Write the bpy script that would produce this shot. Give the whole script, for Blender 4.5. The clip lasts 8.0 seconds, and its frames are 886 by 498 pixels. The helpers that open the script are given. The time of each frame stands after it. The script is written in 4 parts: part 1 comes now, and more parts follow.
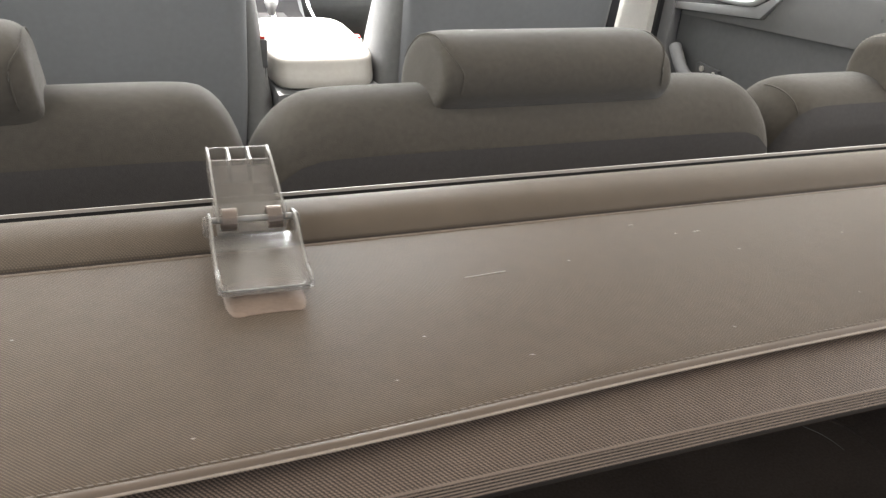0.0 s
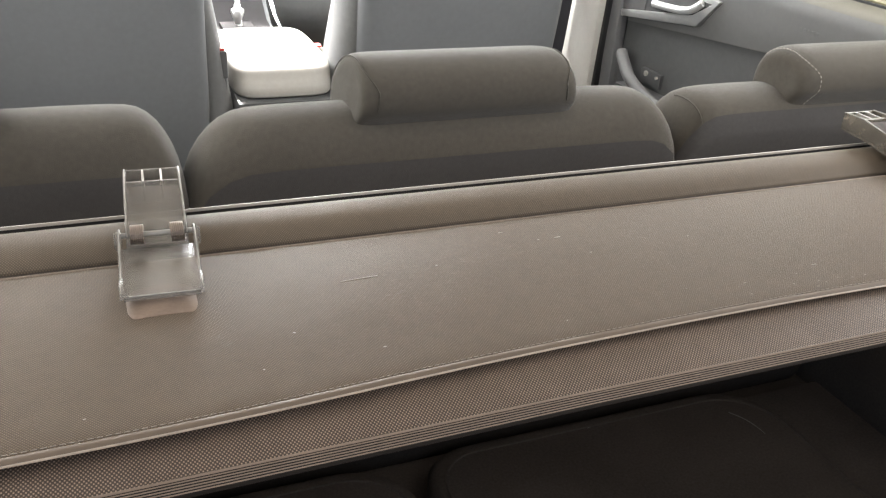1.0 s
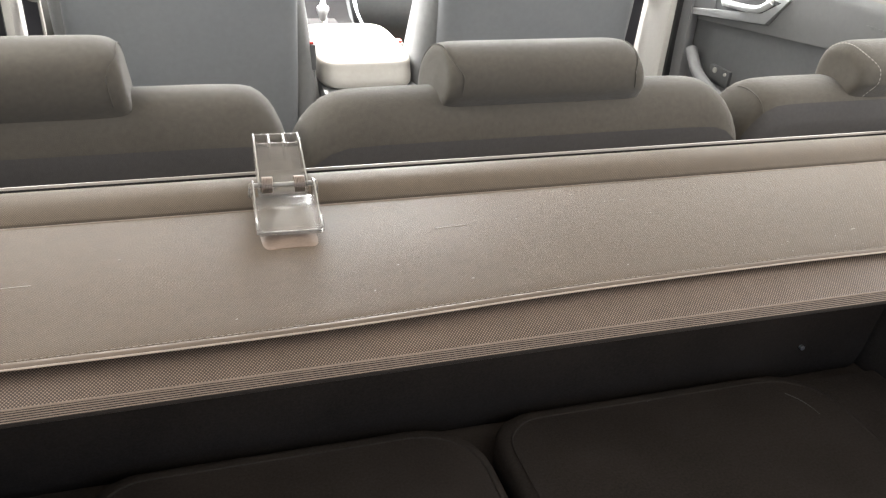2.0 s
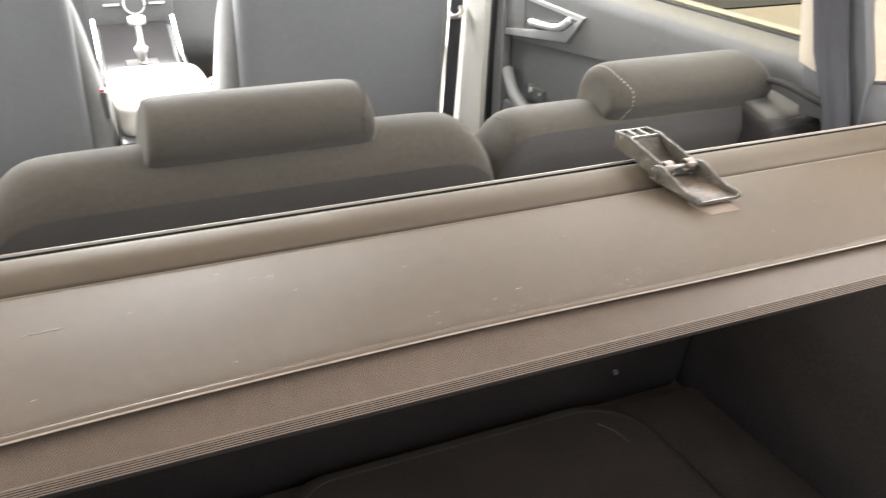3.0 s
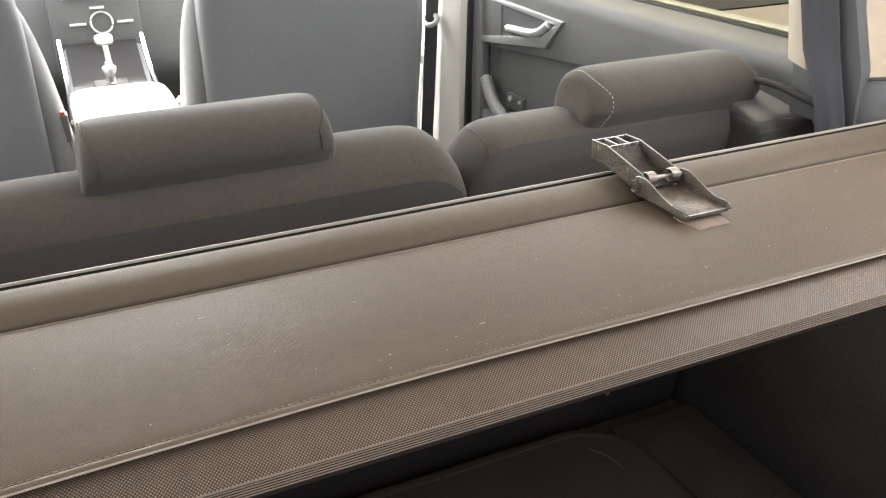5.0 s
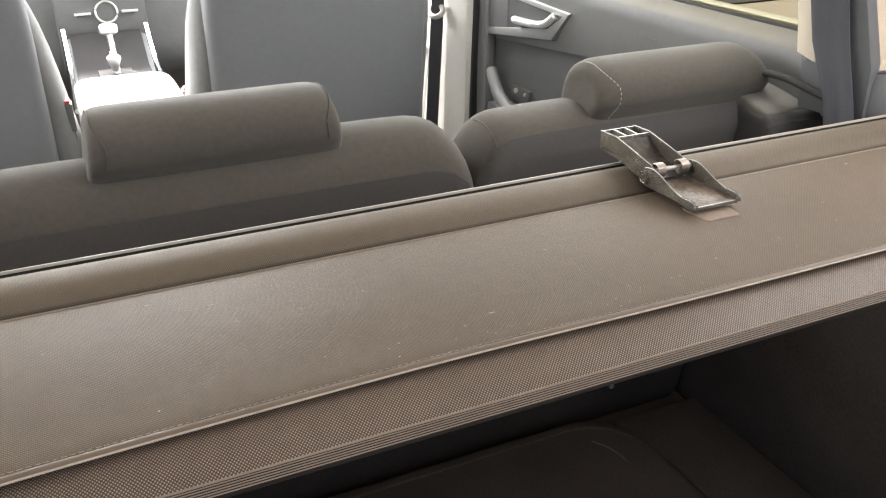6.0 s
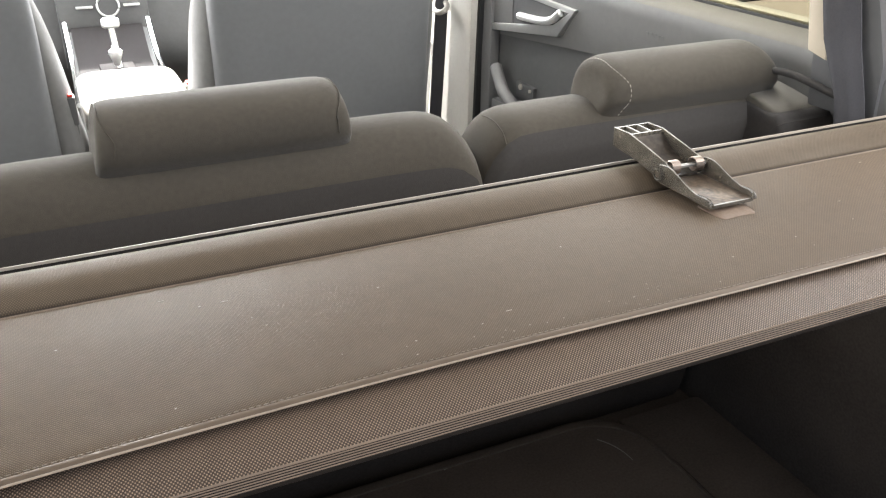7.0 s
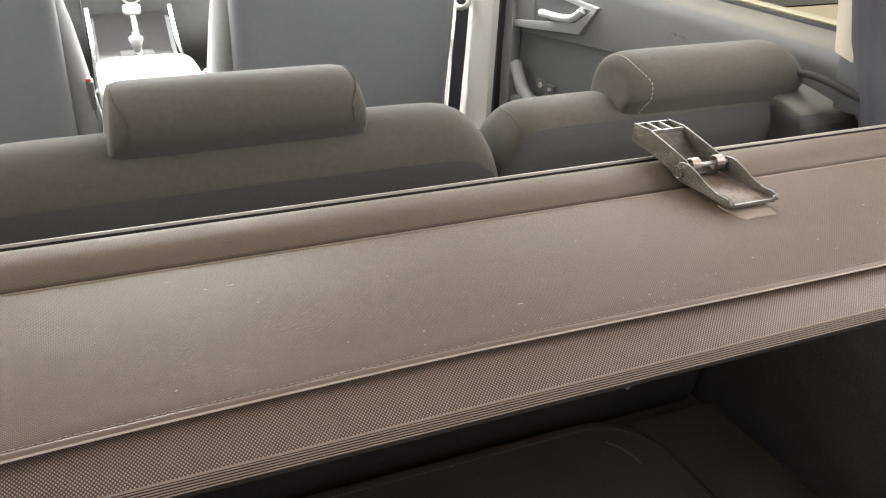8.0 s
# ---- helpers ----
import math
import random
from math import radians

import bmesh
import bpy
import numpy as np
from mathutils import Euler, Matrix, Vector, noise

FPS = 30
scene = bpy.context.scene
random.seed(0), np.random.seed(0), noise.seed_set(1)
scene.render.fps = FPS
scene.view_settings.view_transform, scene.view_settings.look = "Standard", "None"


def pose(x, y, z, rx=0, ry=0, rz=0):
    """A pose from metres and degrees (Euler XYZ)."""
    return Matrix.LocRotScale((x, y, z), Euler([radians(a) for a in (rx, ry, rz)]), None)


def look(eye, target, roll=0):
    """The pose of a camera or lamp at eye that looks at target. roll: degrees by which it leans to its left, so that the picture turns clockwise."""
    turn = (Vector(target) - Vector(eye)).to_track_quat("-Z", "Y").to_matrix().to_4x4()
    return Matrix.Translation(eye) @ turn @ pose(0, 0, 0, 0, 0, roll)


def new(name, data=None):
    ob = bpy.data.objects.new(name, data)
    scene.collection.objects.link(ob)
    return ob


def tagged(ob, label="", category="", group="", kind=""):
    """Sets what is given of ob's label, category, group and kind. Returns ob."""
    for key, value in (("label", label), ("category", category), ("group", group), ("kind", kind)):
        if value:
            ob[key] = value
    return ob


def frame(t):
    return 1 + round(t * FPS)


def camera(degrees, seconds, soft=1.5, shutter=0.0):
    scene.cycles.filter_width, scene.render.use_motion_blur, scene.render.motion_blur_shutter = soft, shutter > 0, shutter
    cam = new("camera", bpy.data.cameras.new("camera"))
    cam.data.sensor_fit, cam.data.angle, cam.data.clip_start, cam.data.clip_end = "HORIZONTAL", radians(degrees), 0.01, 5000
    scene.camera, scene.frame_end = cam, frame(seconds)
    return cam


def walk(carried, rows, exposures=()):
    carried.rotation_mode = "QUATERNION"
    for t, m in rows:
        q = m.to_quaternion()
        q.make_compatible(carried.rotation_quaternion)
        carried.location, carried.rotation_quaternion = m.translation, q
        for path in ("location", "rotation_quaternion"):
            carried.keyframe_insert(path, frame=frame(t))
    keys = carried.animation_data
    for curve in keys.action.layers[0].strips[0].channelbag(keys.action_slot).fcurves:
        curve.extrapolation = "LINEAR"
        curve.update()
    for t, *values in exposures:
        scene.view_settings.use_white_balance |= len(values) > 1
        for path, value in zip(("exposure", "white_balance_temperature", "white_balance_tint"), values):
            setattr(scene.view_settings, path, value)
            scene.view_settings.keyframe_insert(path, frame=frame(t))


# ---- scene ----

# ---------- camera and walk ----------
cam = camera(55.56, 8.0, soft=1.2, shutter=0.3)
PATH = [
    (0.0, look((-0.413, -0.542, 1.245), (0.269, 1.098, 0.326), 4.5)),
    (0.5, look((-0.368, -0.596, 1.271), (0.277, 1.035, 0.310), 2.6)),
    (1.0, look((-0.370, -0.628, 1.291), (0.332, 1.002, 0.367), 4.0)),
    (1.2, pose(-0.3786, -0.6513, 1.2998, 62.75, 0, -22.46) @ pose(0, 0, 0, 0, 0, 4.16)),
    (2.3, pose(-0.4231, -0.7285, 1.3051, 62.23, 0, -17.83) @ pose(0, 0, 0, 0, 0, 2.98)),
    (2.5, pose(-0.3852, -0.7228, 1.3111, 62.43, 0, -19.25) @ pose(0, 0, 0, 0, 0, 2.51)),
    (3.0, pose(-0.1797, -0.7138, 1.3213, 63.56, 0, -24.07) @ pose(0, 0, 0, 0, 0, 1.02)),
    (3.5, pose(-0.1050, -0.6770, 1.3120, 64.50, 0, -25.88) @ pose(0, 0, 0, 0, 0, -0.44)),
    (4.0, pose(-0.0918, -0.6495, 1.3054, 64.70, 0, -25.38) @ pose(0, 0, 0, 0, 0, -0.85)),
    (4.5, pose(-0.1052, -0.6515, 1.3002, 64.54, 0, -24.81) @ pose(0, 0, 0, 0, 0, -0.84)),
    (5.0, pose(-0.1245, -0.6584, 1.3004, 64.30, 0, -24.50) @ pose(0, 0, 0, 0, 0, -0.65)),
    (6.5, pose(-0.1320, -0.6506, 1.2944, 63.71, 0, -24.40) @ pose(0, 0, 0, 0, 0, -0.17)),
    (7.0, pose(-0.1383, -0.6450, 1.2938, 63.64, 0, -24.55) @ pose(0, 0, 0, 0, 0, 0.12)),
    (7.5, pose(-0.1326, -0.6442, 1.2908, 63.60, 0, -24.15) @ pose(0, 0, 0, 0, 0, 0.58)),
    (8.0, pose(-0.1331, -0.6381, 1.2826, 63.58, 0, -23.45) @ pose(0, 0, 0, 0, 0, 1.48)),
]
walk(cam, PATH, exposures=[(0.0, 2.56, 6190, 9), (1.2, 2.66, 6190, 9), (2.5, 3.05, 6190, 9), (3.0, 3.02, 6190, 9), (3.6, 2.64, 6190, 9), (4.3, 2.58, 6190, 9), (5.0, 2.60, 6190, 9), (8.0, 2.64, 6190, 9)])

# ---------- sky and sun ----------
SUN_ELEVATION, SUN_AZIMUTH = 51.0, -1.0   # degrees; azimuth from straight ahead, to the left
world = bpy.data.worlds.new("sky")
scene.world = world
world.use_nodes = True
sky = world.node_tree.nodes.new("ShaderNodeTexSky")
sky.sky_type = "NISHITA"
sky.sun_disc = False
sky.air_density, sky.dust_density, sky.ozone_density = 0.8, 7.0, 0.3   # dusty haze
sky.sun_elevation = radians(SUN_ELEVATION)
sky.sun_rotation = radians(SUN_AZIMUTH)
world.node_tree.links.new(sky.outputs[0], world.node_tree.nodes["Background"].inputs[0])
world.node_tree.nodes["Background"].inputs[1].default_value = 0.05
sun = new("sun", bpy.data.lights.new("sun", "SUN"))
sun.data.energy, sun.data.angle, sun.data.color = 2.2, radians(0.6), (1.0, 0.95, 0.87)
sx = math.sin(radians(SUN_AZIMUTH)) * math.cos(radians(SUN_ELEVATION))
sy = math.cos(radians(SUN_AZIMUTH)) * math.cos(radians(SUN_ELEVATION))
sz = math.sin(radians(SUN_ELEVATION))
sun.matrix_world = look((sx * 20, sy * 20, sz * 20), (0, 0, 0))


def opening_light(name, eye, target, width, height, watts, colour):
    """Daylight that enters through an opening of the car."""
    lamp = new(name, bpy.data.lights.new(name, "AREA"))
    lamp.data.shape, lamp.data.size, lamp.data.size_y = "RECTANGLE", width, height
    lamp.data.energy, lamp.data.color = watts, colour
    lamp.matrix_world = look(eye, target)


opening_light("tailgate_daylight", (0.36, -0.93, 1.50), (0.30, -0.12, 1.0), 1.10, 0.66, 1.18, (1.0, 0.975, 0.945))
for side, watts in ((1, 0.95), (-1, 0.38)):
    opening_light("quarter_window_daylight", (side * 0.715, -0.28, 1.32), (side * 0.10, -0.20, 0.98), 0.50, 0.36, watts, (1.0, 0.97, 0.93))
opening_light("windscreen_daylight", (0, 2.12, 1.36), (0, 0.9, 0.85), 1.30, 0.70, 12.5, (1.0, 0.985, 0.96))
for side in (1, -1):
    opening_light("side_daylight", (side * 0.725, 0.62, 1.30), (0, 0.62, 0.85), 0.90, 0.40, 1.8, (1.0, 0.97, 0.92))
    opening_light("front_side_daylight", (side * 0.735, 1.62, 1.28), (0, 1.40, 0.85), 0.75, 0.40, 2.7, (1.0, 0.975, 0.94))


# ---------- materials ----------
def material(name, base, rough=0.6, metal=0.0, vary=0.12, scale=(6.0, 90.0), bump=0.15, bump_scale=400.0,
             spec=0.4, sheen=0.0, pattern=None, pitch=0.0016, coat=0.0):
    """Base colour varied at two scales, fine relief, and optional woven dot relief of a given pitch."""
    mat = bpy.data.materials.new(name)
    mat.use_nodes = True
    nt = mat.node_tree
    bsdf = nt.nodes["Principled BSDF"]
    bsdf.inputs["Roughness"].default_value = rough
    bsdf.inputs["Metallic"].default_value = metal
    bsdf.inputs["Specular IOR Level"].default_value = spec
    bsdf.inputs["Sheen Weight"].default_value = sheen
    bsdf.inputs["Sheen Roughness"].default_value = 0.4
    bsdf.inputs["Coat Weight"].default_value = coat
    co = nt.nodes.new("ShaderNodeTexCoord")

    def node(kind, **values):
        n = nt.nodes.new(kind)
        for k, v in values.items():
            n.inputs[k].default_value = v
        return n

    big = node("ShaderNodeTexNoise", Scale=scale[0], Detail=4.0)
    small = node("ShaderNodeTexNoise", Scale=scale[1], Detail=3.0)
    for n in (big, small):
        nt.links.new(co.outputs["Object"], n.inputs["Vector"])
    add = nt.nodes.new("ShaderNodeMath")
    add.operation = "ADD"
    nt.links.new(big.outputs["Fac"], add.inputs[0])
    nt.links.new(small.outputs["Fac"], add.inputs[1])
    ramp = nt.nodes.new("ShaderNodeMapRange")
    ramp.inputs["From Min"].default_value, ramp.inputs["From Max"].default_value = 0.6, 1.4
    ramp.inputs["To Min"].default_value, ramp.inputs["To Max"].default_value = 1 - vary, 1 + vary
    nt.links.new(add.outputs[0], ramp.inputs["Value"])
    tint = nt.nodes.new("ShaderNodeVectorMath")
    tint.operation = "SCALE"
    tint.inputs[0].default_value = base
    nt.links.new(ramp.outputs[0], tint.inputs["Scale"])
    colour = tint.outputs[0]
    height = None
    if pattern:
        sep = nt.nodes.new("ShaderNodeSeparateXYZ")
        nt.links.new(co.outputs["Object"], sep.inputs[0])
        waves = []
        for sign in (1.0, -1.0):
            mix = nt.nodes.new("ShaderNodeMath")
            mix.operation = "MULTIPLY_ADD"
            mix.inputs[1].default_value = sign
            nt.links.new(sep.outputs["Y"], mix.inputs[0])
            nt.links.new(sep.outputs["X"], mix.inputs[2])
            mul = nt.nodes.new("ShaderNodeMath")
            mul.operation = "MULTIPLY"
            mul.inputs[1].default_value = 2 * math.pi / pitch
            nt.links.new(mix.outputs[0], mul.inputs[0])
            wave = nt.nodes.new("ShaderNodeMath")
            wave.operation = "SINE"
            nt.links.new(mul.outputs[0], wave.inputs[0])
            waves.append(wave)
        prod = nt.nodes.new("ShaderNodeMath")
        prod.operation = "ADD"
        nt.links.new(waves[0].outputs[0], prod.inputs[0])
        nt.links.new(waves[1].outputs[0], prod.inputs[1])
        dots = nt.nodes.new("ShaderNodeMapRange")
        dots.interpolation_type = "SMOOTHSTEP"
        dots.inputs["From Min"].default_value, dots.inputs["From Max"].default_value = -0.2, 1.7
        nt.links.new(prod.outputs[0], dots.inputs["Value"])
        height = dots.outputs[0]
        shade = nt.nodes.new("ShaderNodeMapRange")
        shade.inputs["To Min"].default_value, shade.inputs["To Max"].default_value = 1 - pattern, 1 + pattern * 1.2
        nt.links.new(height, shade.inputs["Value"])
        dotted = nt.nodes.new("ShaderNodeVectorMath")
        dotted.operation = "SCALE"
        nt.links.new(colour, dotted.inputs[0])
        nt.links.new(shade.outputs[0], dotted.inputs["Scale"])
        colour = dotted.outputs[0]
    nt.links.new(colour, bsdf.inputs["Base Color"])
    if bump:
        rel = nt.nodes.new("ShaderNodeBump")
        rel.inputs["Strength"].default_value = bump
        rel.inputs["Distance"].default_value = 0.0006 if pattern else 0.001
        if height is None:
            fine = node("ShaderNodeTexNoise", Scale=bump_scale, Detail=2.0)
            nt.links.new(co.outputs["Object"], fine.inputs["Vector"])
            height = fine.outputs["Fac"]
        nt.links.new(height, rel.inputs["Height"])
        nt.links.new(rel.outputs[0], bsdf.inputs["Normal"])
    return mat


def glass_material(name, tint):
    mat = bpy.data.materials.new(name)
    mat.use_nodes = True
    bsdf = mat.node_tree.nodes["Principled BSDF"]
    bsdf.inputs["Base Color"].default_value = (*tint, 1)
    bsdf.inputs["Roughness"].default_value = 0.02
    bsdf.inputs["IOR"].default_value = 1.1
    bsdf.inputs["Transmission Weight"].default_value = 1.0
    return mat


COVER = material("cover_vinyl", (0.0925, 0.0670, 0.0448), 0.60, vary=0.10, pattern=0.31, pitch=0.0018, bump=0.3, spec=0.2)
COVER_STRIP = material("cover_strip_vinyl", (0.0955, 0.0732, 0.0510), 0.66, vary=0.10, pattern=0.28, pitch=0.0018, bump=0.2, spec=0.2)
# strong colour pattern: the glint on the woven dots is painted in
COVER_LOW = material("cover_mesh_vinyl", (0.150, 0.109, 0.080), 0.42, vary=0.12, pattern=0.68, pitch=0.0021, bump=0.5, spec=0.25)
COVER_TRIM = material("cover_trim_plastic", (0.172, 0.131, 0.099), 0.42, vary=0.08, bump=0.1, spec=0.3)
HEM = material("hem_vinyl", (0.106, 0.079, 0.057), 0.55, vary=0.10, bump=0.1, spec=0.22)
STITCH = material("hem_thread", (0.175, 0.145, 0.115), 0.75, bump=0)
# pale colour stands in for light caught on the hem's fold
HEM_EDGE = material("lit_hem_edge", (0.30, 0.25, 0.20), 0.5, vary=0.25, scale=(30.0, 300.0), bump=0.1, spec=0.3)
# the same vinyl darkened: the deep shade in the groove is put into its colour
SHADOW_VINYL = material("groove_shade_vinyl", (0.046, 0.036, 0.028), 0.7, vary=0.1, spec=0.15)
# paler than the flap: the highlight along the fold is painted in
BEAD = material("lit_fold_vinyl", (0.146, 0.112, 0.084), 0.5, vary=0.30, scale=(12.0, 300.0), bump=0.15, spec=0.3)
LIP = material("pale_lip_plastic", (0.27, 0.235, 0.195), 0.35, vary=0.06, bump=0.05)
# near-black base paints the shade between the ribs
RIB_SHADE = material("rib_shade_plastic", (0.008, 0.006, 0.005), 0.6, vary=0.1, bump=0.1, spec=0.2)
GROOVE = material("dark_joint", (0.012, 0.011, 0.010), 0.8, spec=0.1)
SEAT = material("seat_fabric", (0.0645, 0.0572, 0.0468), 0.95, vary=0.14, scale=(8.0, 160.0), bump=0.5, bump_scale=1400.0, sheen=0.16, spec=0.15)
# lit copy of the seat fabric for the bolster's top
SEAT_SIDE_LIT = material("lit_seat_side_fabric", (0.118, 0.109, 0.094), 0.95, vary=0.12, scale=(8.0, 160.0), bump=0.4, bump_scale=1200.0, sheen=0.3, spec=0.15)
SEAT_BACK = material("seat_back_carpet", (0.055, 0.052, 0.050), 0.95, vary=0.10, scale=(9.0, 220.0), bump=0.35, bump_scale=900.0, spec=0.1)
# grey lifted above the cloth's dark tone: veiling haze put into the colour
FRONT_BACK = material("front_seat_back_fabric", (0.138, 0.140, 0.143), 0.9, vary=0.06, bump=0.4, bump_scale=1200.0, sheen=0.1, spec=0.15)
FRONT_SIDE = material("front_seat_side_fabric", (0.130, 0.128, 0.125), 0.9, vary=0.10, bump=0.4, bump_scale=1200.0, sheen=0.2, spec=0.15)
PIANO = material("gloss_black_plastic", (0.016, 0.014, 0.014), 0.65, vary=0.1, bump=0.02, spec=0.1)
THREAD = material("pale_thread", (0.36, 0.335, 0.29), 0.8, bump=0)
CARPET = material("cargo_carpet", (0.039, 0.031, 0.025), 0.97, vary=0.35, scale=(7.0, 260.0), bump=0.9, bump_scale=800.0, spec=0.08)
# lighter than the floor carpet: haze over the dark side is put into the colour
SIDE_CARPET = material("cargo_side_carpet", (0.056, 0.048, 0.042), 0.95, vary=0.3, scale=(7.0, 260.0), bump=0.8, bump_scale=800.0, spec=0.08)
BOARD = material("seat_board_carpet", (0.032, 0.026, 0.0215), 0.97, vary=0.3, scale=(7.0, 260.0), bump=0.8, bump_scale=800.0, spec=0.08)
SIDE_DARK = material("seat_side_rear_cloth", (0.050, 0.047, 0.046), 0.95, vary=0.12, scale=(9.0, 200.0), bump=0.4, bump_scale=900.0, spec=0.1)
TRIM_DARK = material("dark_trim_plastic", (0.070, 0.070, 0.070), 0.55, vary=0.12, bump=0.25, bump_scale=900.0)
TRIM_GREY = material("grey_trim_plastic", (0.116, 0.115, 0.112), 0.65, vary=0.07, bump=0.2, bump_scale=900.0, spec=0.25)
TRIM_PILLAR = material("dark_grey_pillar_plastic", (0.086, 0.086, 0.089), 0.55, vary=0.08, bump=0.2, bump_scale=900.0)
# warmer copy of the grey trim: the reflected outside tone is painted in
TRIM_TAN = material("tan_grey_trim_plastic", (0.108, 0.100, 0.083), 0.55, vary=0.07, bump=0.2, bump_scale=900.0, spec=0.3)
TRIM_LIGHT = material("pale_trim_plastic", (0.42, 0.40, 0.36), 0.6, vary=0.05, bump=0.15, bump_scale=700.0)
TRIM_MID = material("mid_grey_trim_plastic", (0.125, 0.123, 0.122), 0.5, vary=0.08, bump=0.2, bump_scale=900.0)
LINING = material("roof_lining", (0.66, 0.63, 0.58), 0.95, vary=0.05, bump=0.3, bump_scale=900.0)
SUNLIT_EDGE = material("sunlit_pillar_cream", (0.50, 0.44, 0.345), 0.6, vary=0.05, bump=0.15, bump_scale=700.0)
RUBBER = material("black_rubber", (0.015, 0.015, 0.015), 0.6, vary=0.1)
WEBBING = material("belt_webbing", (0.050, 0.049, 0.055), 0.8, vary=0.15, scale=(20.0, 500.0), bump=0.4, bump_scale=1500.0)
SILVER = material("satin_silver", (0.62, 0.62, 0.61), 0.42, metal=1.0, vary=0.05, bump=0.05)
CHROME = material("bright_chrome", (0.85, 0.85, 0.85), 0.12, metal=1.0, vary=0.02, bump=0)
CLIP = material("smoky_clip_plastic", (0.108, 0.094, 0.075), 0.2, vary=0.6, scale=(30.0, 90.0), bump=0, spec=0.8)
CLIP.node_tree.nodes["Principled BSDF"].inputs["Alpha"].default_value = 0.80   # thin smoky plastic
CLIP_CLEAR = material("clear_clip_plastic", (0.235, 0.21, 0.18), 0.2, vary=0.25, scale=(40.0, 120.0), bump=0, spec=0.6)
CLIP_CLEAR.node_tree.nodes["Principled BSDF"].inputs["Alpha"].default_value = 0.42   # thin clear plastic
# pale rims paint the light piped to the clip's edges; also pin and dividers
CLIP_RIM = material("clip_pale_edge_and_pin", (0.21, 0.195, 0.172), 0.28, vary=0.25, scale=(60.0, 200.0), bump=0, spec=0.7)
CLIP_FLOOR = material("clip_dirty_plastic", (0.100, 0.075, 0.055), 0.4, vary=0.8, scale=(70.0, 260.0), bump=0.1, spec=0.15)
CLIP_GRIME = material("clip_grimy_plastic", (0.050, 0.041, 0.033), 0.35, vary=0.75, scale=(60.0, 160.0), bump=0.1, spec=0.15)
SPRING = material("copper_spring_wire", (0.30, 0.25, 0.215), 0.38, metal=0.8, vary=0.2, bump=0.05)
RESIDUE = material("glue_residue", (0.155, 0.110, 0.080), 0.6, vary=0.2, scale=(60.0, 500.0), bump=0.2)
DUST = material("pale_scratch", (0.30, 0.262, 0.222), 0.7, bump=0)
FAINT = material("faint_scuff", (0.085, 0.078, 0.070), 0.8, bump=0)
LID = material("armrest_leatherette", (0.33, 0.31, 0.28), 0.5, vary=0.08, bump=0.2, bump_scale=700.0)
RED = material("red_button", (0.5, 0.03, 0.02), 0.4, bump=0)
PEARL = material("satin_chrome", (0.80, 0.80, 0.79), 0.4, metal=0.7, vary=0.03, bump=0.05)
AMBER = material("amber_display", (0.9, 0.35, 0.05), 0.4, bump=0)
PAINT = material("body_paint", (0.62, 0.58, 0.48), 0.3, vary=0.03, bump=0, coat=0.6)
GLASS = glass_material("clear_glass", (0.92, 0.94, 0.93))
DOOR_GLASS = glass_material("dark_privacy_glass", (0.28, 0.275, 0.22))
TINTED = glass_material("privacy_glass", (0.40, 0.38, 0.35))
SAND = material("sandy_ground", (0.385, 0.335, 0.272), 0.9, vary=0.14, scale=(0.6, 12.0), bump=0.4, bump_scale=60.0)
DARK_GROUND = material("dark_ground", (0.060, 0.057, 0.051), 0.9, vary=0.18, scale=(0.8, 30.0), bump=0.5, bump_scale=120.0)


# ---------- mesh helpers ----------
def part(name, bm, mat, parent=None, label="", smooth=True, bevel=0.0):
    """Links a bmesh as one mesh object, under a thing or a part."""
    bmesh.ops.remove_doubles(bm, verts=bm.verts, dist=1e-6)
    bmesh.ops.recalc_face_normals(bm, faces=bm.faces)
    if bevel:
        sharp = [e for e in bm.edges if len(e.link_faces) == 2 and e.calc_face_angle(0) > 0.6]
        bmesh.ops.bevel(bm, geom=sharp, offset=bevel, segments=2, profile=0.6, affect="EDGES", clamp_overlap=True)
    me = bpy.data.meshes.new(name)
    bm.to_mesh(me)
    bm.free()
    me.materials.append(mat)
    if smooth:
        me.shade_smooth()
        me.set_sharp_from_angle(angle=radians(40))
    ob = new(name, me)
    if parent:
        ob.parent = parent
    if label:
        tagged(ob, label)
    return ob


def thing(name, label, category, group="", kind="", at=(0, 0, 0)):
    ob = new(name)
    ob.location = at
    ob.empty_display_size = 0.05
    return tagged(ob, label, category, group, kind)


def loft(rings, closed=True, caps=True):
    """A skin over rings of points of equal length."""
    bm = bmesh.new()
    rows = [[bm.verts.new(p) for p in ring] for ring in rings]
    n = len(rows[0])
    for a, b in zip(rows, rows[1:]):
        for i in range(n if closed else n - 1):
            j = (i + 1) % n
            bm.faces.new((a[i], a[j], b[j], b[i]))
    if caps and closed:
        bm.faces.new(rows[0][::-1])
        bm.faces.new(rows[-1])
    return bm


def box(bm, x0, x1, y0, y1, z0, z1, turn=None):
    m = Matrix.Translation(((x0 + x1) / 2, (y0 + y1) / 2, (z0 + z1) / 2)) @ (turn or Matrix()) @ Matrix.Diagonal((abs(x1 - x0), abs(y1 - y0), abs(z1 - z0), 1))
    return bmesh.ops.create_cube(bm, size=1, matrix=m)


def boxed(*args):
    bm = bmesh.new()
    box(bm, *args)
    return bm


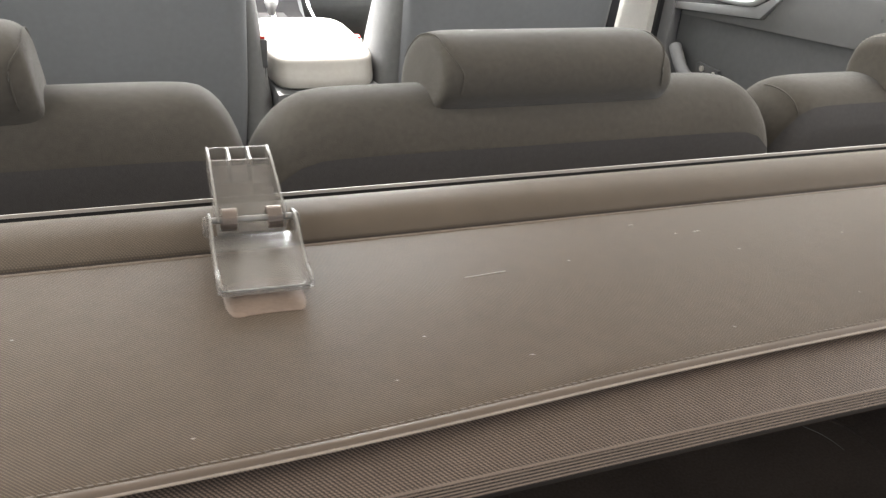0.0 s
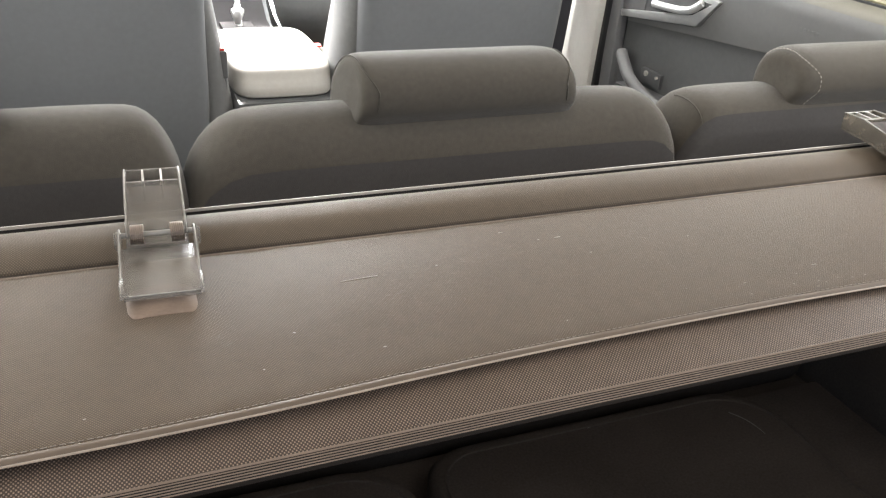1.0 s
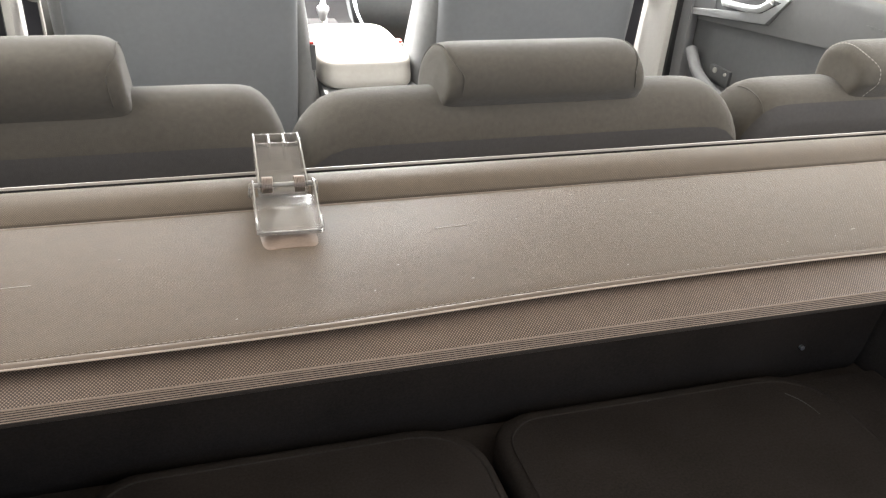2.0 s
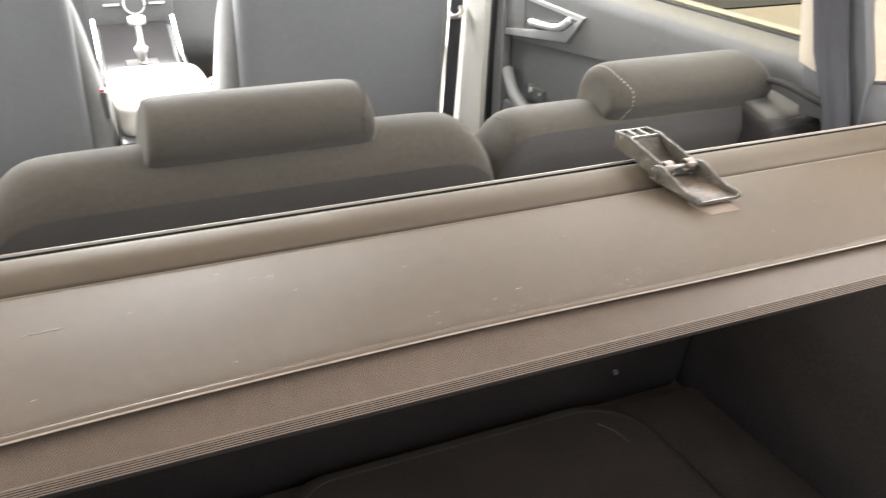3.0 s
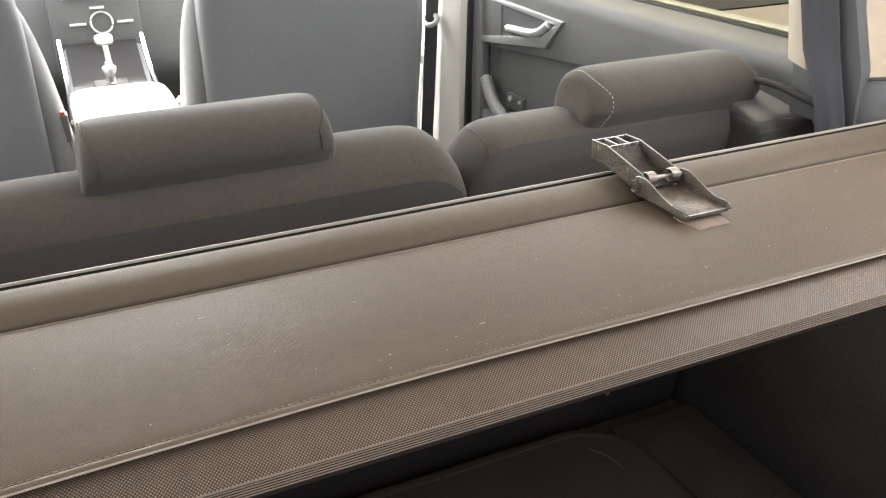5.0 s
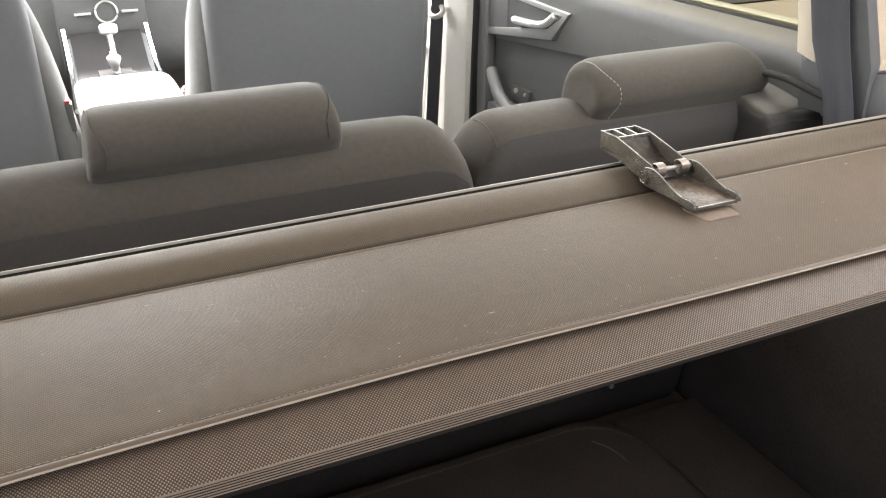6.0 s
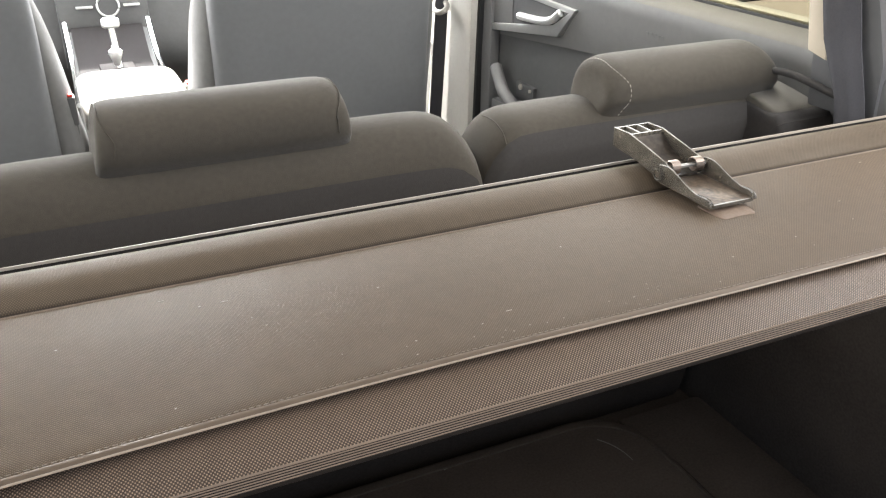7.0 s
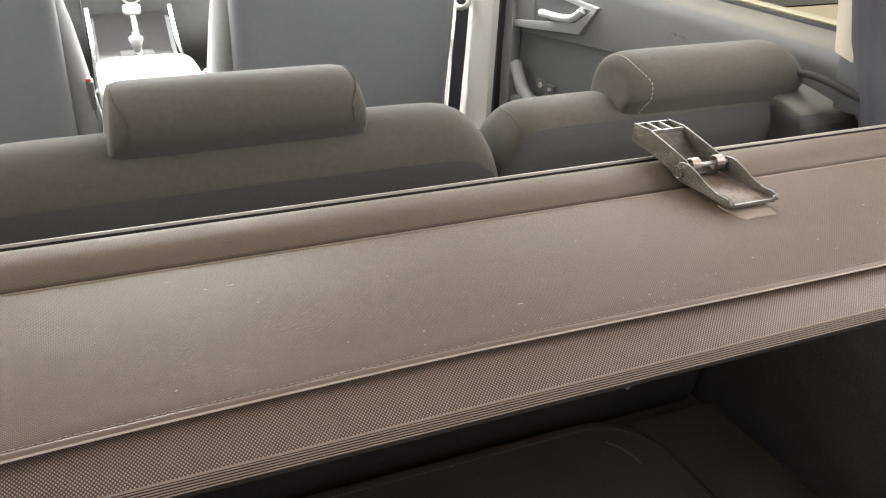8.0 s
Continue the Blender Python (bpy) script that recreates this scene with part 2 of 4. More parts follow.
def smooth_loop(points, per=6, closed=True):
    """A Catmull-Rom curve through the points."""
    pts = [Vector(p) for p in points]
    n, out = len(pts), []
    last = n if closed else n - 1
    for i in range(last):
        p0 = pts[(i - 1) % n] if closed else pts[max(i - 1, 0)]
        p1, p2 = pts[i], pts[(i + 1) % n]
        p3 = pts[(i + 2) % n] if closed else pts[min(i + 2, n - 1)]
        for k in range(per):
            t = k / per
            out.append(0.5 * ((2 * p1) + (p2 - p0) * t + (2 * p0 - 5 * p1 + 4 * p2 - p3) * t * t + (3 * p1 - p0 - 3 * p2 + p3) * t ** 3))
    if not closed:
        out.append(pts[-1])
    return out


def tube(points, radius, sides=10, closed=False, flat=1.0):
    """A round or flattened bar along a line of points."""
    pts = [Vector(p) for p in points]
    rings, n = [], len(pts)
    up = Vector((0, 0, 1))
    for i, p in enumerate(pts):
        if closed:
            d = (pts[(i + 1) % n] - pts[i - 1]).normalized()
        else:
            d = (pts[min(i + 1, n - 1)] - pts[max(i - 1, 0)]).normalized()
        side = d.cross(up if abs(d.z) < 0.95 else Vector((1, 0, 0))).normalized()
        top = side.cross(d)
        rings.append([p + side * math.cos(a) * radius + top * math.sin(a) * radius * flat
                      for a in (2 * math.pi * k / sides for k in range(sides))])
    if closed:
        rings.append(rings[0])
    return loft(rings, caps=not closed)


def ribbon(pairs, inward, bulge=0.003, thick=0.0013):
    """A woven strap between pairs of edge points, softly creased along its length."""
    rings = []
    for a, b in pairs:
        a, b = Vector(a), Vector(b)
        face = [a.lerp(b, k / 8) + Vector((inward * (bulge * math.sin(math.pi * k / 8) + bulge * 0.35 * math.sin(math.pi * k / 2)), 0, 0)) for k in range(9)]
        rings.append(face + [p - Vector((inward * thick, 0, 0)) for p in face[::-1]])
    return loft(rings)


def extruded(outline, axis, a, b):
    """A flat outline of (u, v) pairs run along an axis from a to b."""
    def at(u, v, w):
        return {"x": (w, u, v), "y": (u, w, v), "z": (u, v, w)}[axis]
    return loft([[at(u, v, a) for u, v in outline], [at(u, v, b) for u, v in outline]])


def cushion_ring(profile, x0, x1, u, power, drop, drop_from, out=0.0, taper=0.0):
    """The ring of a stuffed form at u, from -1 at x0 to 1 at x1, set out from its surface."""
    cy = sum(p[0] for p in profile) / len(profile)
    cz = sum(p[1] for p in profile) / len(profile)
    zt, zb = max(p[1] for p in profile), min(p[1] for p in profile)
    e = max(1 - abs(u) ** power, 0.0) ** (1 / power)
    fall = drop * (max(abs(u) - drop_from, 0) / (1 - drop_from)) ** 2.2
    ring = []
    for p in profile:
        dy, dz = p[0] - cy, p[1] - cz
        far = max(math.hypot(dy, dz), 1e-6)
        up = max(0.0, (p[1] - zb) / (zt - zb))
        ring.append(((x0 + x1) / 2 + u * ((x1 - x0) / 2 * (1 - taper * up) + out), cy + dy * e + out * dy / far,
                     cz + dz * (0.25 + 0.75 * e) + out * dz / far - fall * up ** 2))
    return ring


def cushion(profile, x0, x1, power=5.0, drop=0.0, drop_from=0.6, n=28, taper=0.0):
    """A stuffed form: a (y, z) profile run from x0 to x1, drawn in at both ends, its top falling away outside drop_from."""
    return loft([cushion_ring(profile, x0, x1, math.sin((i / n - 0.5) * math.pi) * 0.9995, power, drop, drop_from, 0.0, taper) for i in range(n + 1)])


def dashes(points, length, gap, r):
    """Stitches along a line of points."""
    bm = bmesh.new()
    pts = [Vector(p) for p in points]
    run, total = 0.0, []
    for a, b in zip(pts, pts[1:]):
        total.append((run, a, b))
        run += (b - a).length
    s = 0.0
    while s + length < run:
        ends = []
        for q in (s, s + length):
            st, a, b = [k for k in total if k[0] <= q + 1e-9][-1]
            ends.append(a.lerp(b, min(1, (q - st) / max((b - a).length, 1e-9))))
        d = (ends[1] - ends[0]).normalized()
        m = Matrix.Translation((ends[0] + ends[1]) / 2) @ d.to_track_quat("X", "Z").to_matrix().to_4x4() @ Matrix.Diagonal((length, 2 * r, 2 * r, 1))
        bmesh.ops.create_cube(bm, size=1, matrix=m)
        s += length + gap
    return bm


# ---------- ground and car body ----------
tagged(part("ground", boxed(-400, 400, -400, 400, -0.3, 0.0), SAND, smooth=False), "sunlit sandy pale ground round the car", "ground", kind="structure")
# added dark strip that darkens the upper view through the door window
tagged(part("road", boxed(1.5, 120.0, 5.0, 60.0, 0.0, 0.012), DARK_GROUND, smooth=False), "added dark strip of ground beyond the sandy ground", "road", kind="structure")
tagged(part("floor", boxed(-0.86, 0.86, 0.32, 2.3, 0.26, 0.30), CARPET, smooth=False), "black carpet of the cabin floor", "floor", kind="structure")
tagged(part("cargo_floor", boxed(-0.86, 0.86, -0.80, 0.318, 0.36, 0.40), CARPET, smooth=False), "black carpeted cargo floor", "floor", kind="structure")
tagged(part("ceiling", loft([[(x, y, 1.60 + 0.05 * (1 - (x / 0.7) ** 2) - 0.02 * ((y - 0.6) / 1.3) ** 2) for y in np.linspace(-0.78, 1.75, 14)] for x in np.linspace(-0.68, 0.68, 12)], closed=False), LINING), "pale cloth roof lining", "ceiling", kind="structure")
tagged(part("roof_panel", loft([[(x, y, 1.66 + 0.05 * (1 - (x / 0.7) ** 2)) for y in np.linspace(-0.80, 1.78, 10)] for x in np.linspace(-0.74, 0.74, 10)], closed=False), PAINT), "pale painted roof panel", "roof", kind="structure")
for side in (1, -1):
    tagged(part("body_side", boxed(min(side * 0.79, side * 0.90), max(side * 0.79, side * 0.90), -0.80, 0.125, 0.25, 0.995), PAINT, smooth=False), "pale painted rear body side", "wall", kind="structure")
    tagged(part("front_body_side", boxed(min(side * 0.86, side * 0.90), max(side * 0.86, side * 0.90), 1.19, 2.9, 0.25, 1.03), PAINT, smooth=False), "pale painted front body side", "wall", kind="structure")
    tagged(part("cargo_side_trim", extruded([(side * 0.760, 0.40), (side * 0.752, 0.80), (side * 0.765, 0.945), (side * 0.855, 0.955), (side * 0.855, 0.40)], "y", -0.80, 0.36), SIDE_CARPET, bevel=0.01), "dark moulded trim panel of the cargo side", "wall", kind="structure")
    ledge = [(side * 0.614, -0.45), (side * 0.612, 0.13), (side * 0.606, 0.18), (side * 0.590, 0.215), (side * 0.590, 0.255), (side * 0.757, 0.255), (side * 0.757, -0.45)]
    tagged(part("cargo_side_ledge", extruded(ledge, "z", 0.401, 0.426), CARPET, bevel=0.010), "dark carpeted ledge beside the folded seat", "trim", kind="structure")
    tagged(part("roof_rail", boxed(side * 0.66, side * 0.76, -0.80, 1.80, 1.54, 1.64), LINING, bevel=0.02), "pale trim along the roof edge", "trim", kind="structure")
    tagged(part("windscreen_pillar", loft([[(side * (0.70 + dx), 1.80 + dy, 1.58), (side * (0.82 + dx), 2.62 + dy, 1.05)] for dx, dy in ((0, 0), (0.06, 0), (0.06, 0.09), (0, 0.09), (0, 0))], closed=False), LINING), "pale sloping windscreen pillar trim", "pillar", kind="structure")
    tagged(part("tail_pillar", loft([[(side * 0.64, -0.80, 1.60), (side * 0.76, -0.80, 1.60), (side * 0.76, -0.62, 1.60), (side * 0.66, -0.62, 1.60)],
                                     [(side * 0.70, -0.80, 0.99), (side * 0.85, -0.80, 0.99), (side * 0.85, -0.55, 0.99), (side * 0.71, -0.55, 0.99)]]), TRIM_GREY), "grey tail pillar trim", "pillar", kind="structure")
tagged(part("bulkhead", boxed(-0.86, 0.86, 2.52, 2.56, 0.25, 1.02), TRIM_DARK, smooth=False), "dark bulkhead ahead of the footwell", "wall", kind="structure")
tagged(part("bonnet", boxed(-0.86, 0.86, 2.57, 3.4, 0.95, 1.0), PAINT, smooth=False), "pale painted bonnet", "bonnet", kind="structure")


# ---------- cargo cover ----------
COVER_X0, COVER_X1 = -0.786, 0.786


def cover_at(x, y, z):
    """Lays the cover's section into the car; the loose edge bows a little along its length."""
    loose = min(max((-0.07 - y) / 0.17, 0), 1) if z > 0.9865 else 0.0
    bow = -0.016 / (1 + math.exp((x + 0.26) / 0.06)) + 0.003 * math.exp(-((x - 0.05) / 0.15) ** 2)
    far_side = min(max((-0.12 - x) / 0.50, 0), 1)
    slack = min(max((-0.240 - y) / 0.030, 0), 1) if z < 0.9865 else 0.0
    return (x, -0.040 + 0.93 * y + bow * loose ** 2 - 0.0055 * far_side * slack, z + 0.0185)


def cover_strip(y_z, x0=COVER_X0, x1=COVER_X1, n=60):
    """A skin along the cover's length with a (y, z) section."""
    return loft([[cover_at(x, y, z) for y, z in y_z] for x in (x0 + (x1 - x0) * i / n for i in range(n + 1))])


cover = thing("cargo_cover", "brown-grey vinyl roll-up cargo cover stretched behind the rear seats", "cargo cover")
# far lip with its dark joint, rounded strip, main flap, lower panel and ribbed edge
part("far_lip", cover_strip([(0.0026, 0.975), (0.0026, 0.9988), (0.0023, 0.9994), (0.0012, 0.9994), (0.0009, 0.9988), (0.0009, 0.975)]), LIP, cover, "thin pale hard lip along the far edge")
part("joint", cover_strip([(0.0008, 0.970), (0.0008, 0.9972), (-0.0012, 0.9958), (-0.0030, 0.9945), (-0.0030, 0.970)]), GROOVE, cover, "dark joint behind the lip")
sec = [(-0.0032, 0.975), (-0.0032, 0.9950), (-0.0038, 0.9962), (-0.008, 0.9985), (-0.020, 1.0005), (-0.036, 0.9998), (-0.048, 0.9965), (-0.0545, 0.9928), (-0.0560, 0.9915), (-0.0564, 0.9905), (-0.0564, 0.975)]
part("edge_bead", cover_strip([(-0.0676, 0.9890), (-0.0674, 0.9932), (-0.0677, 0.9940), (-0.0682, 0.9943), (-0.0689, 0.9942), (-0.0697, 0.9937), (-0.0699, 0.9890)]), BEAD, cover, "raised bead along the flap's fold")
part("front_strip", cover_strip(sec), COVER_STRIP, cover, "rounded vinyl strip along the front")
part("groove", cover_strip([(-0.0566, 0.975), (-0.0566, 0.9900), (-0.0600, 0.9855), (-0.0675, 0.9820), (-0.0675, 0.975)]), SHADOW_VINYL, cover, "narrow groove, its shade put into dark vinyl")
flap = []
for k in range(15):
    f = k / 14
    flap.append((-0.0676 - 0.1704 * f, 0.9935 + 0.0035 * math.sin(math.pi * f) - 0.003 * f))
sec = [(-0.0676, 0.9880)] + flap + [(-0.2400, 0.9899), (-0.2412, 0.9892), (-0.2405, 0.9885), (-0.2360, 0.9875)] + [(y, z - 0.0035) for y, z in flap[::-1][1:]]
part("flap", cover_strip(sec), COVER, cover, "loose vinyl flap with a stitched hem")


def on_flap(x, y):
    """A point on the flap's upper side, y counted from the cover's far edge."""
    f = min(max((-0.0676 - y) / 0.1704, 0), 1)
    return cover_at(x, y, 0.9935 + 0.0035 * math.sin(math.pi * f) - 0.003 * f)


hem = [on_flap(x, -0.2362) for x in np.linspace(COVER_X0 + 0.01, COVER_X1 - 0.01, 120)]
hem = [(x, y, z + 0.0002) for x, y, z in hem]
part("hem_stitching", dashes(hem, 0.0027, 0.0015, 0.00024), STITCH, cover, "fine stitch line along the hem")
hem_sec = [(-0.2372, 0.9900), (-0.2372, 0.9906), (-0.2380, 0.9913), (-0.2400, 0.9914), (-0.2418, 0.9908), (-0.2428, 0.9898), (-0.2420, 0.9886), (-0.2380, 0.9880)]
part("hem", cover_strip(hem_sec, n=90), HEM, cover, "smooth folded hem along the flap's edge")
part("hem_edge", cover_strip([(-0.2424, 0.9893), (-0.2424, 0.9901), (-0.2428, 0.9905), (-0.2433, 0.9902), (-0.2434, 0.9895), (-0.2430, 0.9890)], n=90), HEM_EDGE, cover, "thin pale edge of the hem, caught light put into colour")
sec = [(-0.0690, 0.9755), (-0.110, 0.9755), (-0.188, 0.977), (-0.205, 0.9838), (-0.230, 0.9858), (-0.245, 0.9838), (-0.258, 0.9790), (-0.2703, 0.9731), (-0.2703, 0.9660), (-0.0690, 0.9660)]
part("pull_panel", cover_strip(sec), COVER_LOW, cover, "stiff woven vinyl pull panel")
edge_base = [(-0.2704, 0.9640), (-0.2704, 0.9727), (-0.2709, 0.9726), (-0.2774, 0.9680), (-0.2774, 0.9655), (-0.2763, 0.9645)]
part("ribbed_edge", cover_strip(edge_base), RIB_SHADE, cover, "hard ribbed trailing edge")
for k in range(6):
    # a broad bead, then five fine ribs that step down
    y0, z0, w = (-0.2704, 0.9735, 0.0009) if k == 0 else (-0.2706 - 0.00120 * k, 0.9731 - 0.00084 * k, 0.00052)
    rib = [(y0, z0 - 0.0010), (y0, z0 - 0.0001), (y0 - w * 0.25, z0), (y0 - w * 0.7, z0), (y0 - w, z0 - 0.0003), (y0 - w, z0 - 0.0012)]
    part("rib", cover_strip(rib), COVER_TRIM, cover)
part("roller_case", cover_strip([(0.0, 0.9745), (0.012, 0.955), (0.010, 0.915), (-0.030, 0.895), (-0.075, 0.905), (-0.095, 0.940), (-0.085, 0.9655), (-0.0688, 0.9655), (-0.0680, 0.9745)]), TRIM_DARK, cover, "dark roller case under the flap")
# grab handle that lies under the flap
HANDLE = [(-0.079, -0.108), (-0.081, -0.135), (-0.078, -0.170), (-0.062, -0.197), (-0.030, -0.205), (0.010, -0.205), (0.050, -0.203), (0.077, -0.195), (0.092, -0.170), (0.098, -0.135), (0.098, -0.108)]
handle = part("grab_handle", tube(smooth_loop([(x, y, 1.0015) for x, y in HANDLE], 4, closed=False), 0.0075, 12, flat=0.7), COVER_TRIM, cover, "moulded grab handle under the flap")
mid_x, mid_y = 0.009, -0.148
part("cup", loft([[(mid_x + (x - mid_x) * g, mid_y + (y - mid_y) * g, z) for x, y in HANDLE] for g, z in ((0.93, 1.0030), (0.90, 0.9990), (0.86, 0.9982), (0.10, 0.9980))]), TRIM_LIGHT, handle, "shallow pale cup of the handle")
part("top_roll", tube([(-0.074, -0.1115, 1.0), (0.094, -0.1115, 1.0)], 0.0048, 12), COVER_TRIM, handle)
# wear on the flap
rnd = random.Random(4)
marks = bmesh.new()
wear = [(rnd.uniform(-0.5, 0.62), rnd.uniform(-0.225, -0.09), rnd.choice((0.0008, 0.0010, 0.0014, 0.002)), rnd.uniform(-0.3, 0.3)) for k in range(9)]
wear += [(-0.229, -0.1333, 0.026, 0.06), (-0.534, -0.1624, 0.018, 0.02), (-0.069, -0.1108, 0.005, 0.04),
         (0.536, -0.0903, 0.0032, 0.1), (0.441, -0.157, 0.0014, 0.0), (0.424, -0.1892, 0.0012, 0.3), (0.289, -0.2022, 0.0016, 0.0),
         (-0.085, -0.1108, 0.0016, 0.0), (-0.057, -0.1419, 0.0014, 0.2), (0.031, -0.1376, 0.0012, 0.0), (0.077, -0.2118, 0.0014, 0.5), (-0.107, -0.0903, 0.0035, 0.1), (0.10, -0.204, 0.0042, 0.0)]
for k in range(24):
    # flecks rubbed into the vinyl by the hem
    wear.append((rnd.gauss(0.17, 0.085), -0.232 + abs(rnd.gauss(0, 0.016)), rnd.choice((0.0006, 0.0007, 0.0009, 0.0013)), rnd.uniform(-1.2, 1.2)))
for x, y, ln, a in wear:
    p = on_flap(x, y)
    box(marks, x - ln / 2, x + ln / 2, p[1] - 0.00024, p[1] + 0.00024, p[2], p[2] + 0.00025, Matrix.Rotation(a, 4, "Z"))
tagged(part("scuff_marks", marks, DUST, cover, "pale dust specks and scratches", smooth=False), kind="stuff")


def coil(x0, x1, y, z, r, turns, wire):
    pts = []
    for k in range(turns * 12 + 1):
        a = 2 * math.pi * k / 12
        pts.append((x0 + (x1 - x0) * k / (turns * 12), y + r * math.cos(a), z + r * math.sin(a)))
    return tube(pts, wire, 6)


def spring_clip(at, label, body, floor, trough, turn=0.0):
    """A hinged plastic clip: a shallow tray fixed to the flap, and a hollow tongue that rises over the far edge."""
    clip = thing("spring_clip", label, "clip", "clips on the cargo cover", at=at)
    clip.rotation_euler.z = radians(turn)
    w = 0.0225
    part("tray", extruded([(0.0, 0.0052), (0.066, 0.0036), (0.066, 0.0062), (0.0, 0.0072)], "x", -w, w), floor, clip, "worn tray floor", bevel=0.0005)
    for s in (-1, 1):
        side = smooth_loop([(-0.0005, 0.0056), (0.030, 0.0058), (0.060, 0.0056), (0.070, 0.0078), (0.071, 0.013), (0.066, 0.0205), (0.055, 0.0225), (0.045, 0.0205), (0.028, 0.0145), (0.013, 0.0115), (0.003, 0.0125), (-0.0015, 0.0105)], 3)
        a, b = sorted((s * w, s * (w + 0.0022)))
        part("tray_side", extruded(side, "x", a, b), body, clip, bevel=0.0004)
        part("rim", tube([((a + b) / 2, y, z) for y, z in side[15:34]], 0.00045, 6), CLIP_RIM, clip, "added pale edge strip, light piping put into colour")
        part("curl", tube(smooth_loop([(s * (w + 0.001), 0.014, 0.0115), (s * (w + 0.001), 0.004, 0.0122), (s * (w + 0.0002), -0.001, 0.0105), (s * (w - 0.002), -0.0015, 0.0075)], 4, closed=False), 0.0014, 8), body, clip)
        part("spring", coil(s * 0.0085, s * 0.0170, 0.0615, 0.0182, 0.0060, 7, 0.00062), SPRING, clip, "copper-coloured coil spring")
        part("boss", tube([(s * (w + 0.0022), 0.064, 0.013), (s * (w + 0.0042), 0.064, 0.013)], 0.0062, 16), body, clip)
        part("boss_ring", tube([(s * (w + 0.0044), 0.064 + 0.0050 * math.cos(a), 0.013 + 0.0050 * math.sin(a)) for a in np.linspace(0, 2 * math.pi, 20, endpoint=False)], 0.0005, 6, closed=True), body, clip)
        part("pin_end", tube([(s * (w + 0.0040), 0.064, 0.013), (s * (w + 0.0048), 0.064, 0.013)], 0.0024, 12), CLIP_GRIME, clip, "dark end of the hinge pin")
    part("front_bar", extruded([(-0.0015, 0.0046), (0.001, 0.0044), (0.001, 0.0076), (-0.0015, 0.0072)], "x", -w, w), body, clip, bevel=0.0005)
    part("front_rim", tube([(-w, -0.0008, 0.0076), (w, -0.0008, 0.0076)], 0.00045, 6), CLIP_RIM, clip, "added pale edge strip, light piping put into colour")
    part("hinge_pin", tube([(-w, 0.0615, 0.0180), (w, 0.0615, 0.0180)], 0.0019, 12), CLIP_RIM, clip, "thin hinge pin")
    tongue = part("tongue", extruded([(0.064, 0.0065), (0.100, 0.0125), (0.119, 0.0150), (0.119, 0.0165), (0.100, 0.0142), (0.064, 0.0085)], "x", -0.0178, 0.0178), trough, clip, "trough of the hollow tongue")
    for s in (-1, 1):
        a, b = sorted((s * 0.0178, s * 0.0198))
        cheek = [(0.058, 0.010), (0.072, 0.005), (0.104, 0.0115), (0.120, 0.0125), (0.1425, 0.0140), (0.1425, 0.0315), (0.119, 0.0325), (0.090, 0.0275), (0.064, 0.0225), (0.058, 0.0185)]
        part("cheek", extruded(cheek, "x", a, b), body, tongue, bevel=0.0005)
        part("rim", tube([((a + b) / 2, y, z) for y, z in cheek[:3:-1]], 0.0005, 6), CLIP_RIM, tongue, "added pale edge strip, light piping put into colour")
    part("end_wall", boxed(-0.0178, 0.0178, 0.1408, 0.1425, 0.0145, 0.0312), body, tongue)
    part("inner_wall", boxed(-0.0178, 0.0178, 0.1172, 0.1190, 0.0168, 0.0318), body, tongue)
    for x0 in (-0.0070, 0.0056):
        part("divider", boxed(x0, x0 + 0.0014, 0.1190, 0.1408, 0.0160, 0.0314), CLIP_RIM, tongue)
    part("ramp", extruded([(0.1171, 0.0285), (0.1171, 0.0168), (0.080, 0.0105), (0.080, 0.0117), (0.102, 0.0180)], "x", -0.0177, 0.0177), trough, tongue, "sloping end of the trough")
    part("slot_floor", boxed(-0.0178, 0.0178, 0.1190, 0.1408, 0.0145, 0.0160), trough, tongue)
    return clip


CLIP_Y, CLIP_Z = -0.162, 1.0135
spring_clip((0.344, CLIP_Y, CLIP_Z), "smoky plastic spring clip with brown grime on the cover's flap", CLIP, CLIP_FLOOR, CLIP_GRIME)
spring_clip((-0.352, CLIP_Y, CLIP_Z), "clear plastic spring clip glued on the cover's flap", CLIP_CLEAR, CLIP_CLEAR, CLIP_CLEAR, turn=-2.6)
for x, half in ((0.3415, 0.0190), (-0.353, 0.0205)):
    glue = bmesh.new()
    outline = [(x + half * math.copysign(abs(math.cos(a)) ** 0.35, math.cos(a)), -0.1595 + 0.0180 * math.copysign(abs(math.sin(a)) ** 0.5, math.sin(a)) * (1 + 0.06 * math.sin(5 * a))) for a in np.linspace(0, 2 * math.pi, 40, endpoint=False)]
    rings = []
    for grow, dz in ((1.0, -0.001), (1.0, 0.0003), (0.97, 0.0008), (0.3, 0.0010)):
        rings.append([(x + (px_ - x) * grow, -0.145 + (py_ + 0.145) * grow, on_flap(px_, (-0.145 + (py_ + 0.145) * grow + 0.040) / 0.93)[2] + dz) for px_, py_ in outline])
    tagged(part("glue_patch", loft(rings), RESIDUE), "brownish glue pad on the vinyl under the clip", "glue residue", "glue patches")


# ---------- rear seats ----------
BACK = smooth_loop([(0.300, 0.40), (0.262, 0.56), (0.215, 0.78), (0.178, 0.930), (0.176, 0.972), (0.193, 1.000), (0.225, 1.011), (0.262, 1.005), (0.292, 0.978), (0.315, 0.90), (0.370, 0.70), (0.43, 0.46), (0.40, 0.40)], 8)


